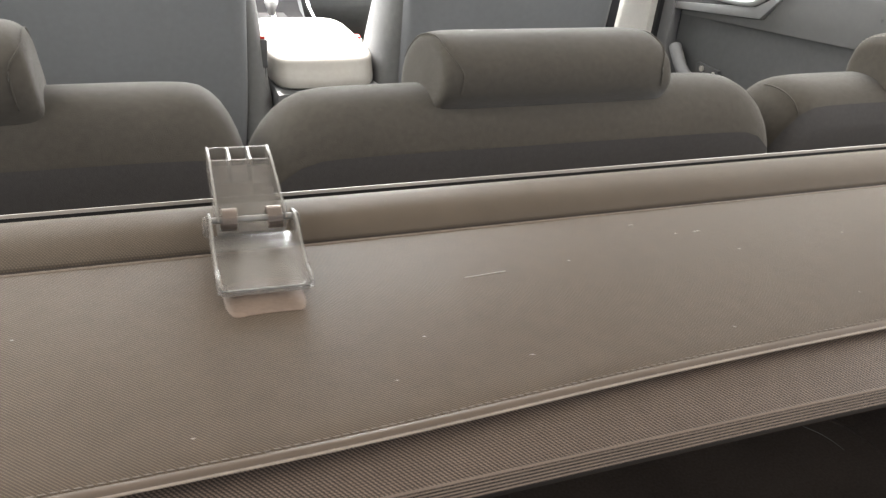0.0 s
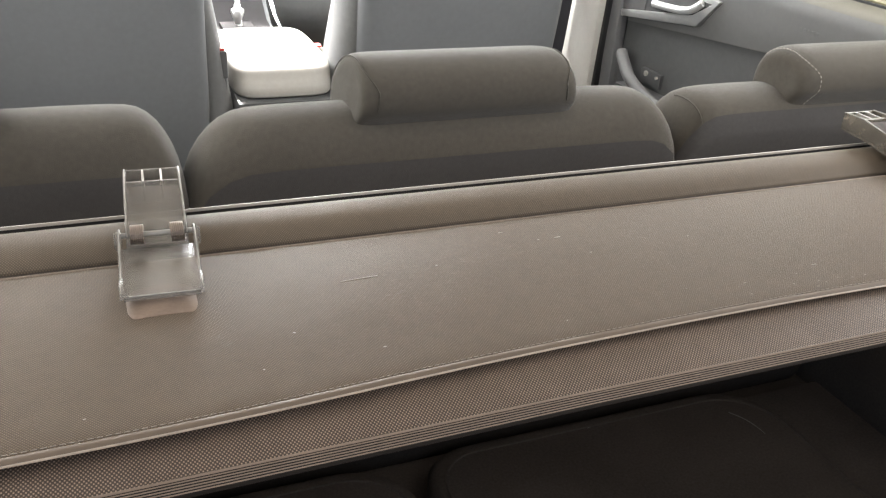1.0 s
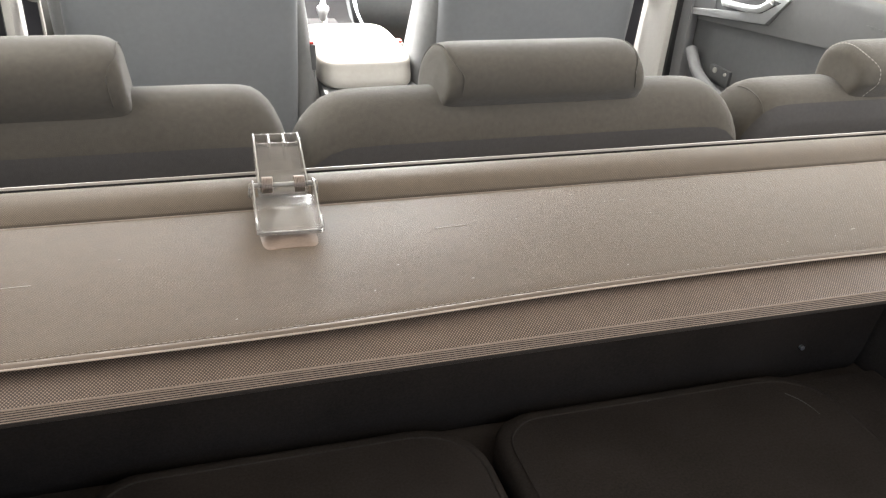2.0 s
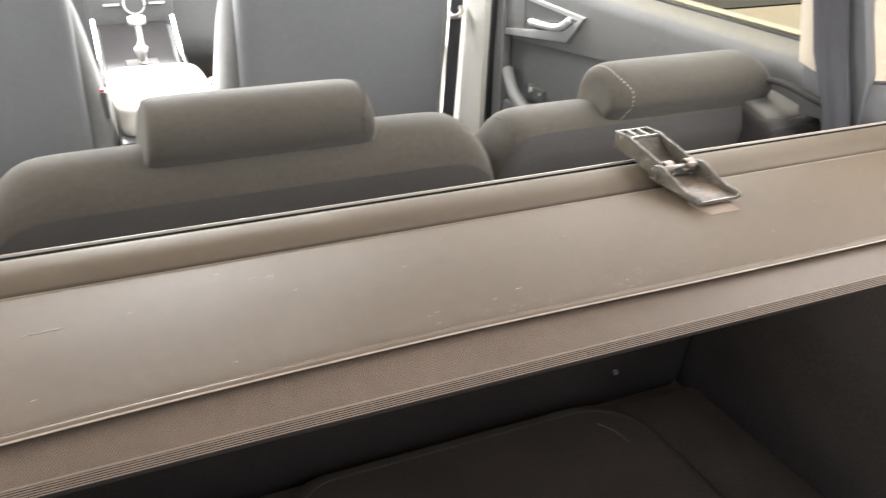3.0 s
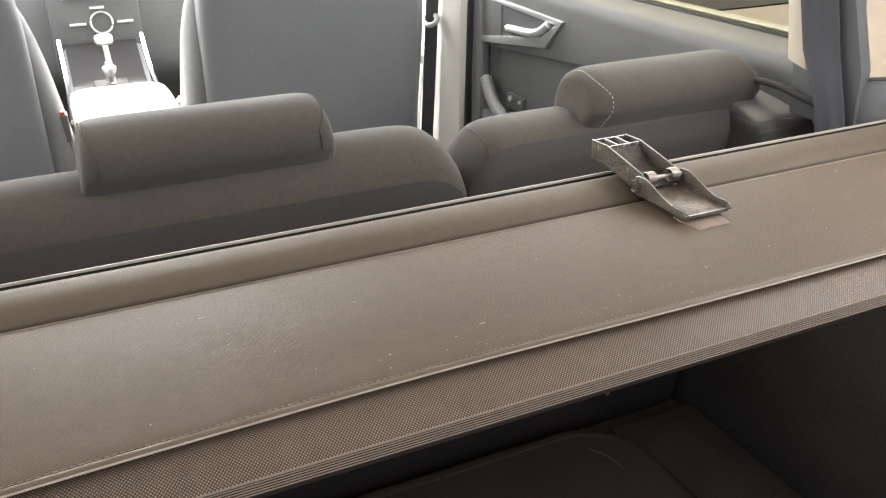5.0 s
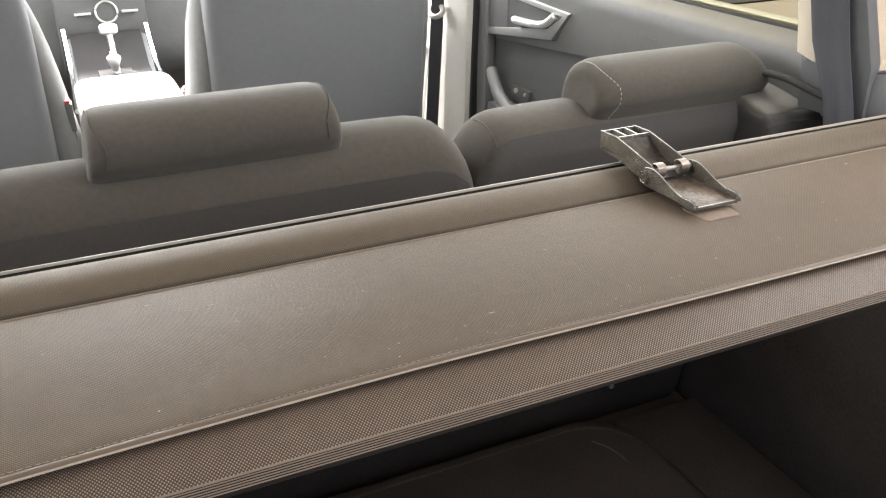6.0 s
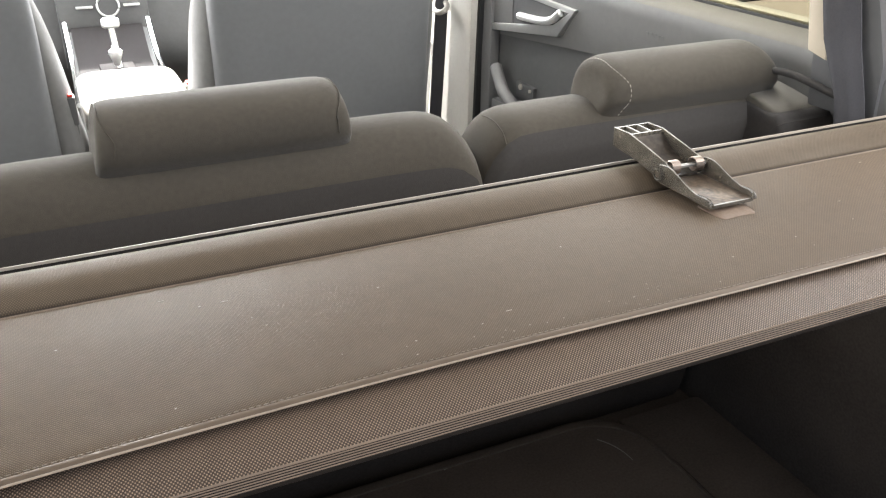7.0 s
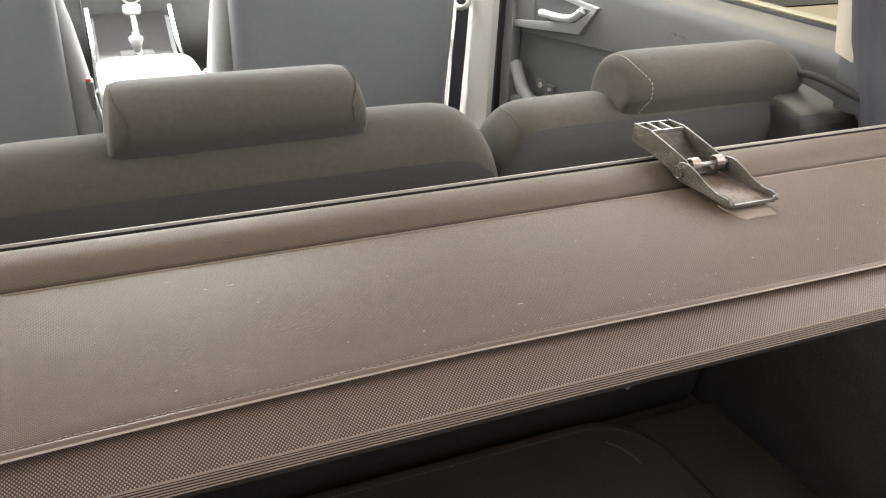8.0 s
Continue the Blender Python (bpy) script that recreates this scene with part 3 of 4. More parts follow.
def rear_seat(x0, x1, h0, h1, label, head_top=1.060, sink=0.0, tuck=0.0, stitched=True, panel_top=0.962, seam_from=0.985, seam_in=0.13, shape=(9.0, 0.004, 0.8), taper=0.09, depth=0.0):
    seat = thing("rear_seat", label, "car seat", "rear seats in a row")
    shell = [(p[0], p[1] + sink * max(0.0, (p[1] - 0.8) / 0.2)) for p in BACK]
    part("backrest", cushion(shell, x0, x1, power=8.5, drop=0.045, drop_from=0.76, n=40), SEAT, seat, "dark grey cloth backrest")
    top = max(range(len(shell)), key=lambda k: shell[k][1])
    for name, mat, lo, hi, words in (("back_panel", SEAT_BACK, 0.86, panel_top + sink, "dark grey backrest rear"), ("carpet_board", BOARD, 0.3, 0.88, "black carpeted backrest rear")):
        ids = [k for k in range(top) if lo <= shell[k][1] <= hi]
        skin = []
        for u in np.linspace(-0.985, 0.985, 31):
            flat = 0.0 if name == "carpet_board" else u
            outer = cushion_ring(shell, x0, x1, flat, 8.5, 0.045, 0.76, 0.0022)
            inner = cushion_ring(shell, x0, x1, flat, 8.5, 0.045, 0.76, -0.012)
            if name == "carpet_board":
                shift = u / 0.985 * ((x1 - x0) / 2 - 0.0022)
                outer, inner = ([(p[0] + shift, p[1], p[2]) for p in ring] for ring in (outer, inner))
            skin.append([outer[k] for k in ids] + [inner[k] for k in ids[::-1]])
        part(name, loft(skin), mat, seat, words)
    for u in ((-0.86,) if x0 > 0 else ()):
        seam = [cushion_ring(shell, x0, x1, u + 0.05 * math.copysign(max(0.0, (0.985 - shell[k][1]) / 0.1), u), 8.5, 0.045, 0.76, 0.0003)[k] for k in range(top - 12, top + 6)]
        part("seam", tube(seam, 0.0009, 6), SEAT, seat, "fine seam of the bolster")
    dz = head_top - 1.060
    prof = smooth_loop([(0.168 + tuck * 1.5, 0.955), (0.160 + tuck, 0.985), (0.163 + tuck * 0.35, 1.012 + dz * 0.6), (0.178, 1.040 + dz), (0.202, 1.056 + dz), (0.235, 1.060 + dz), (0.268 + depth * 0.4, 1.048 + dz), (0.282 + depth, 1.015 + dz * 0.6), (0.276 + depth, 0.975), (0.245 + depth * 0.5, 0.950), (0.19, 0.945)], 4)
    part("headrest", cushion(prof, h0, h1, *shape, n=44, taper=taper), SEAT, seat, "lowered cloth headrest")
    for s in (-1, 1):
        line = []
        for k, q in enumerate(prof):
            lean = min(max((0.235 - q[0]) / 0.075, 0.0), 1.0) * min(max((1.056 + dz - q[1]) / 0.02, 0.0), 1.0)
            p = cushion_ring(prof, h0, h1, s * ((0.905 if stitched else 0.965) - seam_in * lean), *shape, out=0.0001 if stitched else 0.0006, taper=taper)[k]
            if p[2] > (seam_from if stitched else 1.006):
                line.append(p)
        line.sort(key=lambda q: math.atan2(q[1] - 0.222, q[2] - 0.93))
        if len(line) < 4 or (stitched and s > 0):
            continue
        if stitched:
            part("stitching", dashes(line, 0.0032, 0.0028, 0.0004), THREAD, seat, "pale contrast stitching")
        else:
            part("headrest_seam", tube(line, 0.0008, 6), SEAT, seat, "tonal seam of the headrest")
    if abs(x0 + x1) > 0.2:
        edge = x1 if x1 > 0 else x0
        s = 1 if edge > 0 else -1
        pad = smooth_loop([(0.132, 0.952), (0.130, 0.964), (0.136, 0.974), (0.160, 0.980), (0.190, 0.985), (0.214, 0.986), (0.226, 0.972), (0.226, 0.952)], 4)
        part("side_bolster", cushion(pad, min(edge - s * 0.058, edge + s * 0.052), max(edge - s * 0.058, edge + s * 0.052), power=9.0, n=24), SEAT_SIDE_LIT, seat, "paler side bolster")
        # the bolster's shaded rear is put in as a darker cloth
        dark = smooth_loop([(0.112, 0.80), (0.112, 0.945), (0.117, 0.962), (0.126, 0.970), (0.140, 0.970), (0.215, 0.972), (0.222, 0.92), (0.222, 0.80)], 4)
        part("side_pad", cushion(dark, min(edge - s * 0.062, edge + s * 0.054), max(edge - s * 0.062, edge + s * 0.054), power=12.0, n=20), SIDE_DARK, seat, "rear face of the side bolster, shade put into dark cloth")
    part("squab", extruded(smooth_loop([(0.36, 0.40), (0.36, 0.52), (0.50, 0.60), (0.80, 0.61), (0.87, 0.57), (0.86, 0.44)], 4), "x", x0 + 0.004, x1 - 0.004), SEAT, seat, "cloth seat squab")
    foot = boxed((x0 + x1) / 2 - 0.15, (x0 + x1) / 2 + 0.15, 0.42, 0.80, 0.30, 0.42)
    part("seat_base", foot, TRIM_DARK, seat, bevel=0.01)
    return seat


rear_seat(-0.306, 0.306, -0.133, 0.140, "dark grey cloth middle rear seat with a wide headrest", head_top=1.054, sink=-0.010, tuck=0.034, stitched=False, shape=(13.0, 0.002, 0.9), taper=0.085, depth=0.028)
outer_seat = rear_seat(0.294, 0.745, 0.450, 0.741, "dark grey cloth outer rear seat with a stitched headrest", head_top=1.044, sink=-0.017, tuck=0.020, panel_top=0.990, seam_from=0.978, shape=(8.5, 0.008, 0.78), depth=-0.008)
part("anchor_button", tube([(0.592, 0.268, 0.485), (0.592, 0.284, 0.485)], 0.0045, 12), TRIM_GREY, outer_seat, "small grey anchor button")
rear_seat(-0.745, -0.300, -0.735, -0.466, "dark grey cloth outer rear seat beside the far door", head_top=1.071, tuck=0.034, stitched=False)


# ---------- folded third-row seats under the cover ----------
def folded_seat(x0, x1):
    seat = thing("folded_seat", "third-row seat folded flat, black carpeted back", "car seat", "folded third-row seats")
    outline = []
    for cx, cy, a0 in ((x1 - 0.10, 0.157, 0), (x0 + 0.07, 0.187, 90), (x0 + 0.05, -0.45, 180), (x1 - 0.05, -0.45, 270)):
        r = 0.05 if cy < 0 else 0.257 - cy
        outline += [(cx + r * math.cos(radians(a0 + k * 15)), cy + r * math.sin(radians(a0 + k * 15))) for k in range(7)]
    rings = []
    for inset, z in ((0.0, 0.402), (0.0, 0.440), (0.006, 0.452), (0.02, 0.458)):
        rings.append([(x + (inset if x < (x0 + x1) / 2 else -inset), y + (inset if y < -0.15 else -inset), z) for x, y in outline])
    part("seat_back", loft(rings), CARPET, seat)
    part("seam", tube([(x * 0.94 + (x0 + x1) / 2 * 0.06, y * 0.93 - 0.01, 0.4580) for x, y in outline], 0.002, 6, closed=True), CARPET, seat, "raised seam")
    return seat


scuffed = folded_seat(-0.012, 0.594)
part("scuff", tube(smooth_loop([(0.505, 0.192, 0.4580), (0.518, 0.172, 0.4580), (0.525, 0.150, 0.4578), (0.527, 0.128, 0.4576)], 5, closed=False), 0.0011, 6, flat=0.4), FAINT, scuffed, "pale curved scuff")
part("fibre", tube([(0.262, 0.226, 0.4575), (0.275, 0.230, 0.4580), (0.286, 0.229, 0.4575)], 0.0012, 6, flat=0.5), FAINT, scuffed, "pale fibre")
folded_seat(-0.600, -0.030)


# ---------- front seats ----------
def front_seat(xc, label, w=0.262, flare=0.14):
    seat = thing("front_seat", label, "car seat", "front seats")
    prof = smooth_loop([(1.16, 0.45), (1.09, 0.66), (1.06, 0.90), (1.03, 1.12), (1.05, 1.19), (1.10, 1.20), (1.15, 1.12), (1.20, 0.90), (1.27, 0.66), (1.33, 0.48)], 5)
    part("backrest", cushion(prof, xc - w + 0.030, xc + w - 0.030, power=5.0, drop=0.07, drop_from=0.5, n=32), FRONT_BACK, seat, "dark cloth seat back")
    for s in (-1, 1):
        wing = smooth_loop([(1.13, 0.52), (1.12, 0.72), (1.10, 0.95), (1.12, 1.06), (1.20, 1.03), (1.28, 0.86), (1.34, 0.66), (1.34, 0.52)], 4)
        side = cushion(wing, *sorted((xc + s * (w - 0.085), xc + s * w)), power=2.6, n=14)
        for v in side.verts:
            v.co.x -= (s * flare if s * xc < 0 else -s * 0.05) * (v.co.z - 0.88)
        part("bolster", side, FRONT_SIDE, seat, "paler side bolster")
    head = smooth_loop([(1.02, 1.22), (1.00, 1.30), (1.02, 1.38), (1.07, 1.40), (1.11, 1.36), (1.12, 1.28), (1.10, 1.21)], 4)
    part("headrest", cushion(head, xc - 0.13, xc + 0.13, power=5.0), FRONT_BACK, seat)
    for s in (-1, 1):
        part("headrest_post", tube([(xc + s * 0.06, 1.07, 1.10), (xc + s * 0.06, 1.06, 1.26)], 0.006), CHROME, seat)
    part("squab", extruded(smooth_loop([(1.20, 0.40), (1.20, 0.54), (1.40, 0.60), (1.70, 0.62), (1.76, 0.56), (1.72, 0.42)], 4), "x", xc - 0.24, xc + 0.24), FRONT_BACK, seat)
    part("seat_base", boxed(xc - 0.2, xc + 0.2, 1.25, 1.68, 0.30, 0.42), TRIM_DARK, seat, bevel=0.01)
    return seat


front_seat(0.381, "dark cloth front passenger seat seen from behind", 0.269, 0.08)
front_seat(-0.402, "dark cloth driver's seat seen from behind")


# ---------- centre console and dashboard ----------
console = thing("centre_console", "dark centre console with a pale armrest lid in full sun", "console")
part("console_body", extruded([(1.12, 0.30), (1.10, 0.72), (1.52, 0.745), (1.62, 0.66), (1.90, 0.70), (2.02, 0.78), (2.02, 0.30)], "x", -0.115, 0.115), TRIM_DARK, console, bevel=0.012)
lid_prof = smooth_loop([(1.125, 0.72), (1.125, 0.765), (1.15, 0.785), (1.25, 0.790), (1.42, 0.790), (1.50, 0.782), (1.525, 0.76), (1.52, 0.735), (1.30, 0.722)], 5)
part("armrest_lid", cushion(lid_prof, -0.117, 0.104, power=6.0, n=22), LID, console, "pale leatherette armrest lid")
for s in (-1, 1):
    part("side_rail", tube(smooth_loop([(s * 0.118, 1.50, 0.705), (s * 0.116, 1.66, 0.70), (s * 0.112, 1.84, 0.735), (s * 0.112, 1.97, 0.81)], 5, closed=False), 0.0065, 8), CHROME, console, "bright metal side rail")
part("console_top", extruded([(1.60, 0.682), (1.62, 0.655), (1.90, 0.695), (2.015, 0.775), (2.012, 0.789), (1.895, 0.712), (1.625, 0.673)], "x", -0.098, 0.098), PIANO, console, "gloss black console top")
part("lever_gate", boxed(-0.045, 0.045, 1.72, 1.86, 0.690, 0.716), PIANO, console, bevel=0.004)
lever = tube(smooth_loop([(0.006, 1.80, 0.70), (0.004, 1.815, 0.76), (0.0, 1.82, 0.825)], 4, closed=False), 0.009, 10)
lever_ob = part("gear_lever", lever, CHROME, console, "bright gear lever")
knob = smooth_loop([(1.795, 0.824), (1.80, 0.840), (1.82, 0.847), (1.84, 0.840), (1.845, 0.824), (1.82, 0.818)], 4)
part("knob", cushion(knob, -0.024, 0.024, power=3.0, n=12), SILVER, lever_ob, "bright lever knob")
part("lever_boot", loft([[(r * math.cos(t), 1.80 + r * math.sin(t), z) for t in np.linspace(0, 2 * math.pi, 16, endpoint=False)] for r, z in ((0.008, 0.722), (0.011, 0.735), (0.019, 0.756), (0.018, 0.762), (0.010, 0.768), (0.009, 0.776))]), SILVER, console, "bright gear lever collar")
for bx, by, bz, words in ((-0.138, 1.150, 0.815, "seat belt buckle on a stalk"), (0.128, 1.395, 0.750, "pale seat belt buckle")):
    buckle = thing("seat_belt_buckle", "black and pale " + words + " beside the console", "buckle", "front belt buckles")
    part("stalk", boxed(bx - 0.008, bx + 0.008, by - 0.012, by + 0.012, 0.30, bz - 0.05), TRIM_DARK, buckle, bevel=0.003)
    body = part("buckle_body", boxed(bx - 0.011, bx + 0.011, by - 0.018, by + 0.018, bz - 0.05, bz + 0.008), TRIM_DARK if bx < 0 else LID, buckle, bevel=0.004)
    part("release_button", boxed(bx - 0.007, bx + 0.007, by - 0.014, by + 0.010, bz + 0.008, bz + 0.014), RED, body, "red release button", bevel=0.002)

dash = thing("dashboard", "dark dashboard with a round dial in the centre stack", "dashboard")
part("dash_body", extruded(smooth_loop([(2.50, 0.40), (2.10, 0.62), (2.06, 0.80), (2.10, 0.97), (2.22, 1.02), (2.50, 1.03)], 5), "x", -0.85, 0.85), TRIM_DARK, dash)
part("centre_panel", extruded([(2.06, 0.66), (2.02, 0.76), (2.045, 0.95), (2.12, 0.99), (2.20, 0.66)], "x", -0.125, 0.125), TRIM_DARK, dash, bevel=0.01)
DIAL_X, DIAL_Z = 0.014, 0.842
ring = [(DIAL_X + 0.030 * math.cos(a), 2.028 + 0.13 * 0.030 * math.sin(a), DIAL_Z + 0.030 * math.sin(a)) for a in np.linspace(0, 2 * math.pi, 32, endpoint=False)]
part("dial_ring", tube(ring, 0.0033, 8, closed=True), SILVER, dash, "silver dial ring")
for s in (-1, 1):
    ends = sorted((DIAL_X + s * 0.042, DIAL_X + s * 0.088))
    part("trim_bar", boxed(ends[0], ends[1], 2.020, 2.032, DIAL_Z - 0.004, DIAL_Z + 0.003), SILVER, dash, bevel=0.002)
part("display_light", boxed(0.022, 0.046, 2.030, 2.044, 0.940, 0.947), AMBER, dash, "small amber display")
part("caption_bar", boxed(-0.012, 0.028, 2.026, 2.040, 0.882, 0.888), SILVER, dash, "small pale caption strip")
for vx in (0.182, 0.300):
    part("vent_ring", tube([(vx + 0.024 * math.cos(a), 2.045, 0.928 + 0.024 * math.sin(a)) for a in np.linspace(0, 2 * math.pi, 24, endpoint=False)], 0.003, 8, closed=True), SILVER, dash, "silver ring of an air vent")
part("vent_bar", boxed(-0.086, 0.114, 2.030, 2.042, 0.912, 0.920), SILVER, dash, bevel=0.002)


wheel = thing("steering_wheel", "dark steering wheel ahead of the driver's seat", "steering wheel", at=(-0.400, 1.740, 0.880))
lean = Matrix.Rotation(radians(65), 4, "X")
part("rim", tube([lean @ Vector((0.185 * math.cos(a), 0.185 * math.sin(a), 0)) for a in np.linspace(0, 2 * math.pi, 48, endpoint=False)], 0.015, 12, closed=True), TRIM_DARK, wheel, "leather-grained rim")
hub = cushion(smooth_loop([(-0.055, -0.010), (-0.060, 0.012), (0.0, 0.022), (0.055, 0.012), (0.055, -0.010)], 4), -0.075, 0.075, power=3.5, n=16)
bmesh.ops.transform(hub, matrix=lean, verts=hub.verts)
part("hub", hub, TRIM_DARK, wheel)
for a in (0, 180, 270):
    a = radians(a)
    part("spoke", tube([lean @ Vector((r * math.cos(a), r * math.sin(a), 0.002)) for r in (0.05, 0.12, 0.180)], 0.012, 8, flat=0.5), SILVER, wheel, "satin spoke")
part("column", tube([lean @ Vector((0, 0, -0.005)), lean @ Vector((0, 0, -0.34))], 0.035, 14), TRIM_DARK, wheel)


# ---------- rear doors ----------
def rear_door(s):
    word = "rear passenger door with silver handle surround" if s > 0 else "rear door on the far side of the cabin"
    door = thing("rear_door", "grey and black moulded " + word, "car door", "rear doors")

    def px(v):
        return s * v
    # upper pad, bowed below the window
    upper = [[(px(0.775 - 0.016 * math.sin(math.pi / 2 * min(1, max(0, (z - 0.88) / 0.11))) + 0.006 * max(0.0, (z - 1.016) / 0.021) ** 2), y, z) for z in np.linspace(0.913 - 0.10 * (y - 0.78), 1.037, 20)] for y in np.linspace(0.13, 1.16, 30)]
    part("upper_panel", loft(upper, closed=False), TRIM_GREY, door, "grey upper door panel")
    crown = [[(px(vx), y, vz) for vx, vz in ((0.7648, 1.0365), (0.7675, 1.0410), (0.7735, 1.0450), (0.784, 1.0500), (0.796, 1.0545), (0.800, 1.0500), (0.790, 1.030))] for y in np.linspace(0.13, 1.16, 30)]
    part("window_shoulder", loft(crown), TRIM_TAN, door, "sloping shoulder below the window, reflected outside tone put into colour")
    lower = [[(px(0.779 - 0.012 * max(0.0, math.sin(math.pi * (z - 0.35) / 0.58))), y, z) for z in np.linspace(0.33, 0.96, 14)] for y in np.linspace(0.13, 1.17, 30)]
    part("lower_panel", loft(lower, closed=False), TRIM_DARK, door, "black lower door panel")
    part("door_shell", boxed(min(px(0.782), px(0.86)), max(px(0.782), px(0.86)), 0.13, 1.17, 0.32, 0.975), PAINT, door, smooth=False)
    corners = [(px(0.757), 1.062, 1.006), (px(0.757), 1.062, 0.896), (px(0.757), 0.772, 0.935), (px(0.757), 0.712, 0.996)]
    inner = [(1.052, 0.996), (1.052, 0.912), (0.792, 0.954), (0.737, 0.986)]
    ring = [[(px(0.767), c[1], c[2]) for c in corners], [(px(0.752), c[1], c[2]) for c in corners], [(px(0.752), y, z) for y, z in inner], [(px(0.767), y, z) for y, z in inner]]
    part("handle_surround", loft(ring, caps=False), SILVER, door, "satin silver handle surround", bevel=0.003)
    dish = loft([corners, [Vector((px(0.768), c[1] * 0.97 + 0.9 * 0.03, c[2] * 0.97 + 0.95 * 0.03)) for c in corners]])
    part("handle_recess", dish, TRIM_DARK, door, "dark recess")
    part("recess_panel", boxed(min(px(0.7555), px(0.7575)), max(px(0.7555), px(0.7575)), 0.958, 1.0415, 0.918, 0.998), TRIM_MID, door, "grey front part of the recess", bevel=0.0006)
    pull = smooth_loop([(px(0.753), 0.922, 0.950), (px(0.750), 0.875, 0.953), (px(0.749), 0.825, 0.957), (px(0.750), 0.790, 0.965), (px(0.753), 0.762, 0.984)], 5, closed=False)
    part("door_handle", tube(pull, 0.0088, 12, flat=0.9), PEARL, door, "chrome inner door handle")
    arm = smooth_loop([(px(0.742), 1.000, 0.826), (px(0.737), 0.978, 0.810), (px(0.727), 0.920, 0.780), (px(0.72), 0.79, 0.755), (px(0.73), 0.55, 0.750)], 5, closed=False)
    part("armrest", tube(arm, 0.0135, 12), TRIM_MID, door, "grey armrest and grab")
    part("armrest_pod", boxed(min(px(0.72), px(0.775)), max(px(0.72), px(0.775)), 0.5, 0.98, 0.70, 0.765), TRIM_DARK, door, bevel=0.01)
    sw = part("window_switch", boxed(min(px(0.763), px(0.778)), max(px(0.763), px(0.778)), 0.868, 0.944, 0.772, 0.806), TRIM_DARK, door, bevel=0.003)
    for y, r in ((0.920, 0.0062), (0.880, 0.0036)):
        # pale material paints the glint of the chrome caps
        part("switch_cap", tube([(px(0.759), y, 0.797), (px(0.7635), y, 0.797)], r, 12), LID, sw, "switch cap, chrome glint put in as pale colour")
    mark = bmesh.new()
    for k in range(5):
        box(mark, min(px(0.7582), px(0.7615)), max(px(0.7582), px(0.7615)), 0.458 + k * 0.010, 0.465 + k * 0.010, 0.992, 0.997)
    part("embossed_mark", mark, TRIM_GREY, door, smooth=False)
    part("window_sill", boxed(min(px(0.796), px(0.803)), max(px(0.796), px(0.803)), 0.13, 1.16, 1.050, 1.0585), RUBBER, door, "black window seal", bevel=0.002)
    part("outer_sill", boxed(min(px(0.813), px(0.842)), max(px(0.813), px(0.842)), 0.135, 1.16, 0.98, 1.0600), PAINT, door, "pale outer sill", bevel=0.004)
    frame_bar = loft([[(px(0.775 - dx), 1.15 + dy, 1.06), (px(0.70 - dx), 1.10 + dy, 1.56)] for dx, dy in ((0, 0), (0.02, 0), (0.02, 0.035), (0, 0.035), (0, 0))], closed=False)
    part("window_frame", frame_bar, RUBBER, door)
    pane = loft([[(px(0.806), 0.14, 1.05), (px(0.806), 1.16, 1.05), (px(0.72), 1.10, 1.56), (px(0.72), 0.16, 1.56)], [(px(0.810), 0.14, 1.05), (px(0.810), 1.16, 1.05), (px(0.724), 1.10, 1.56), (px(0.724), 0.16, 1.56)]])
    part("window_pane", pane, DOOR_GLASS, door, "tinted window pane", smooth=False)
    seal = loft([[(px(0.765), 1.108, 0.34), (px(0.765), 1.125, 0.34), (px(0.735), 1.125, 0.34), (px(0.735), 1.100, 0.34)], [(px(0.765), 1.092, 0.66), (px(0.765), 1.108, 0.66), (px(0.735), 1.108, 0.66), (px(0.735), 1.090, 0.66)], [(px(0.765), 1.072, 1.0), (px(0.765), 1.088, 1.0), (px(0.735), 1.088, 1.0), (px(0.735), 1.068, 1.0)], [(px(0.70), 1.03, 1.56), (px(0.70), 1.06, 1.56), (px(0.675), 1.06, 1.56), (px(0.675), 1.03, 1.56)]])
    part("door_edge", boxed(min(px(0.747), px(0.772)), max(px(0.747), px(0.772)), 1.041, 1.084, 0.335, 0.99), TRIM_MID, door, "grey front edge of the door", bevel=0.004)
    part("door_seal", seal, RUBBER, door, "black rubber door seal")
    return door


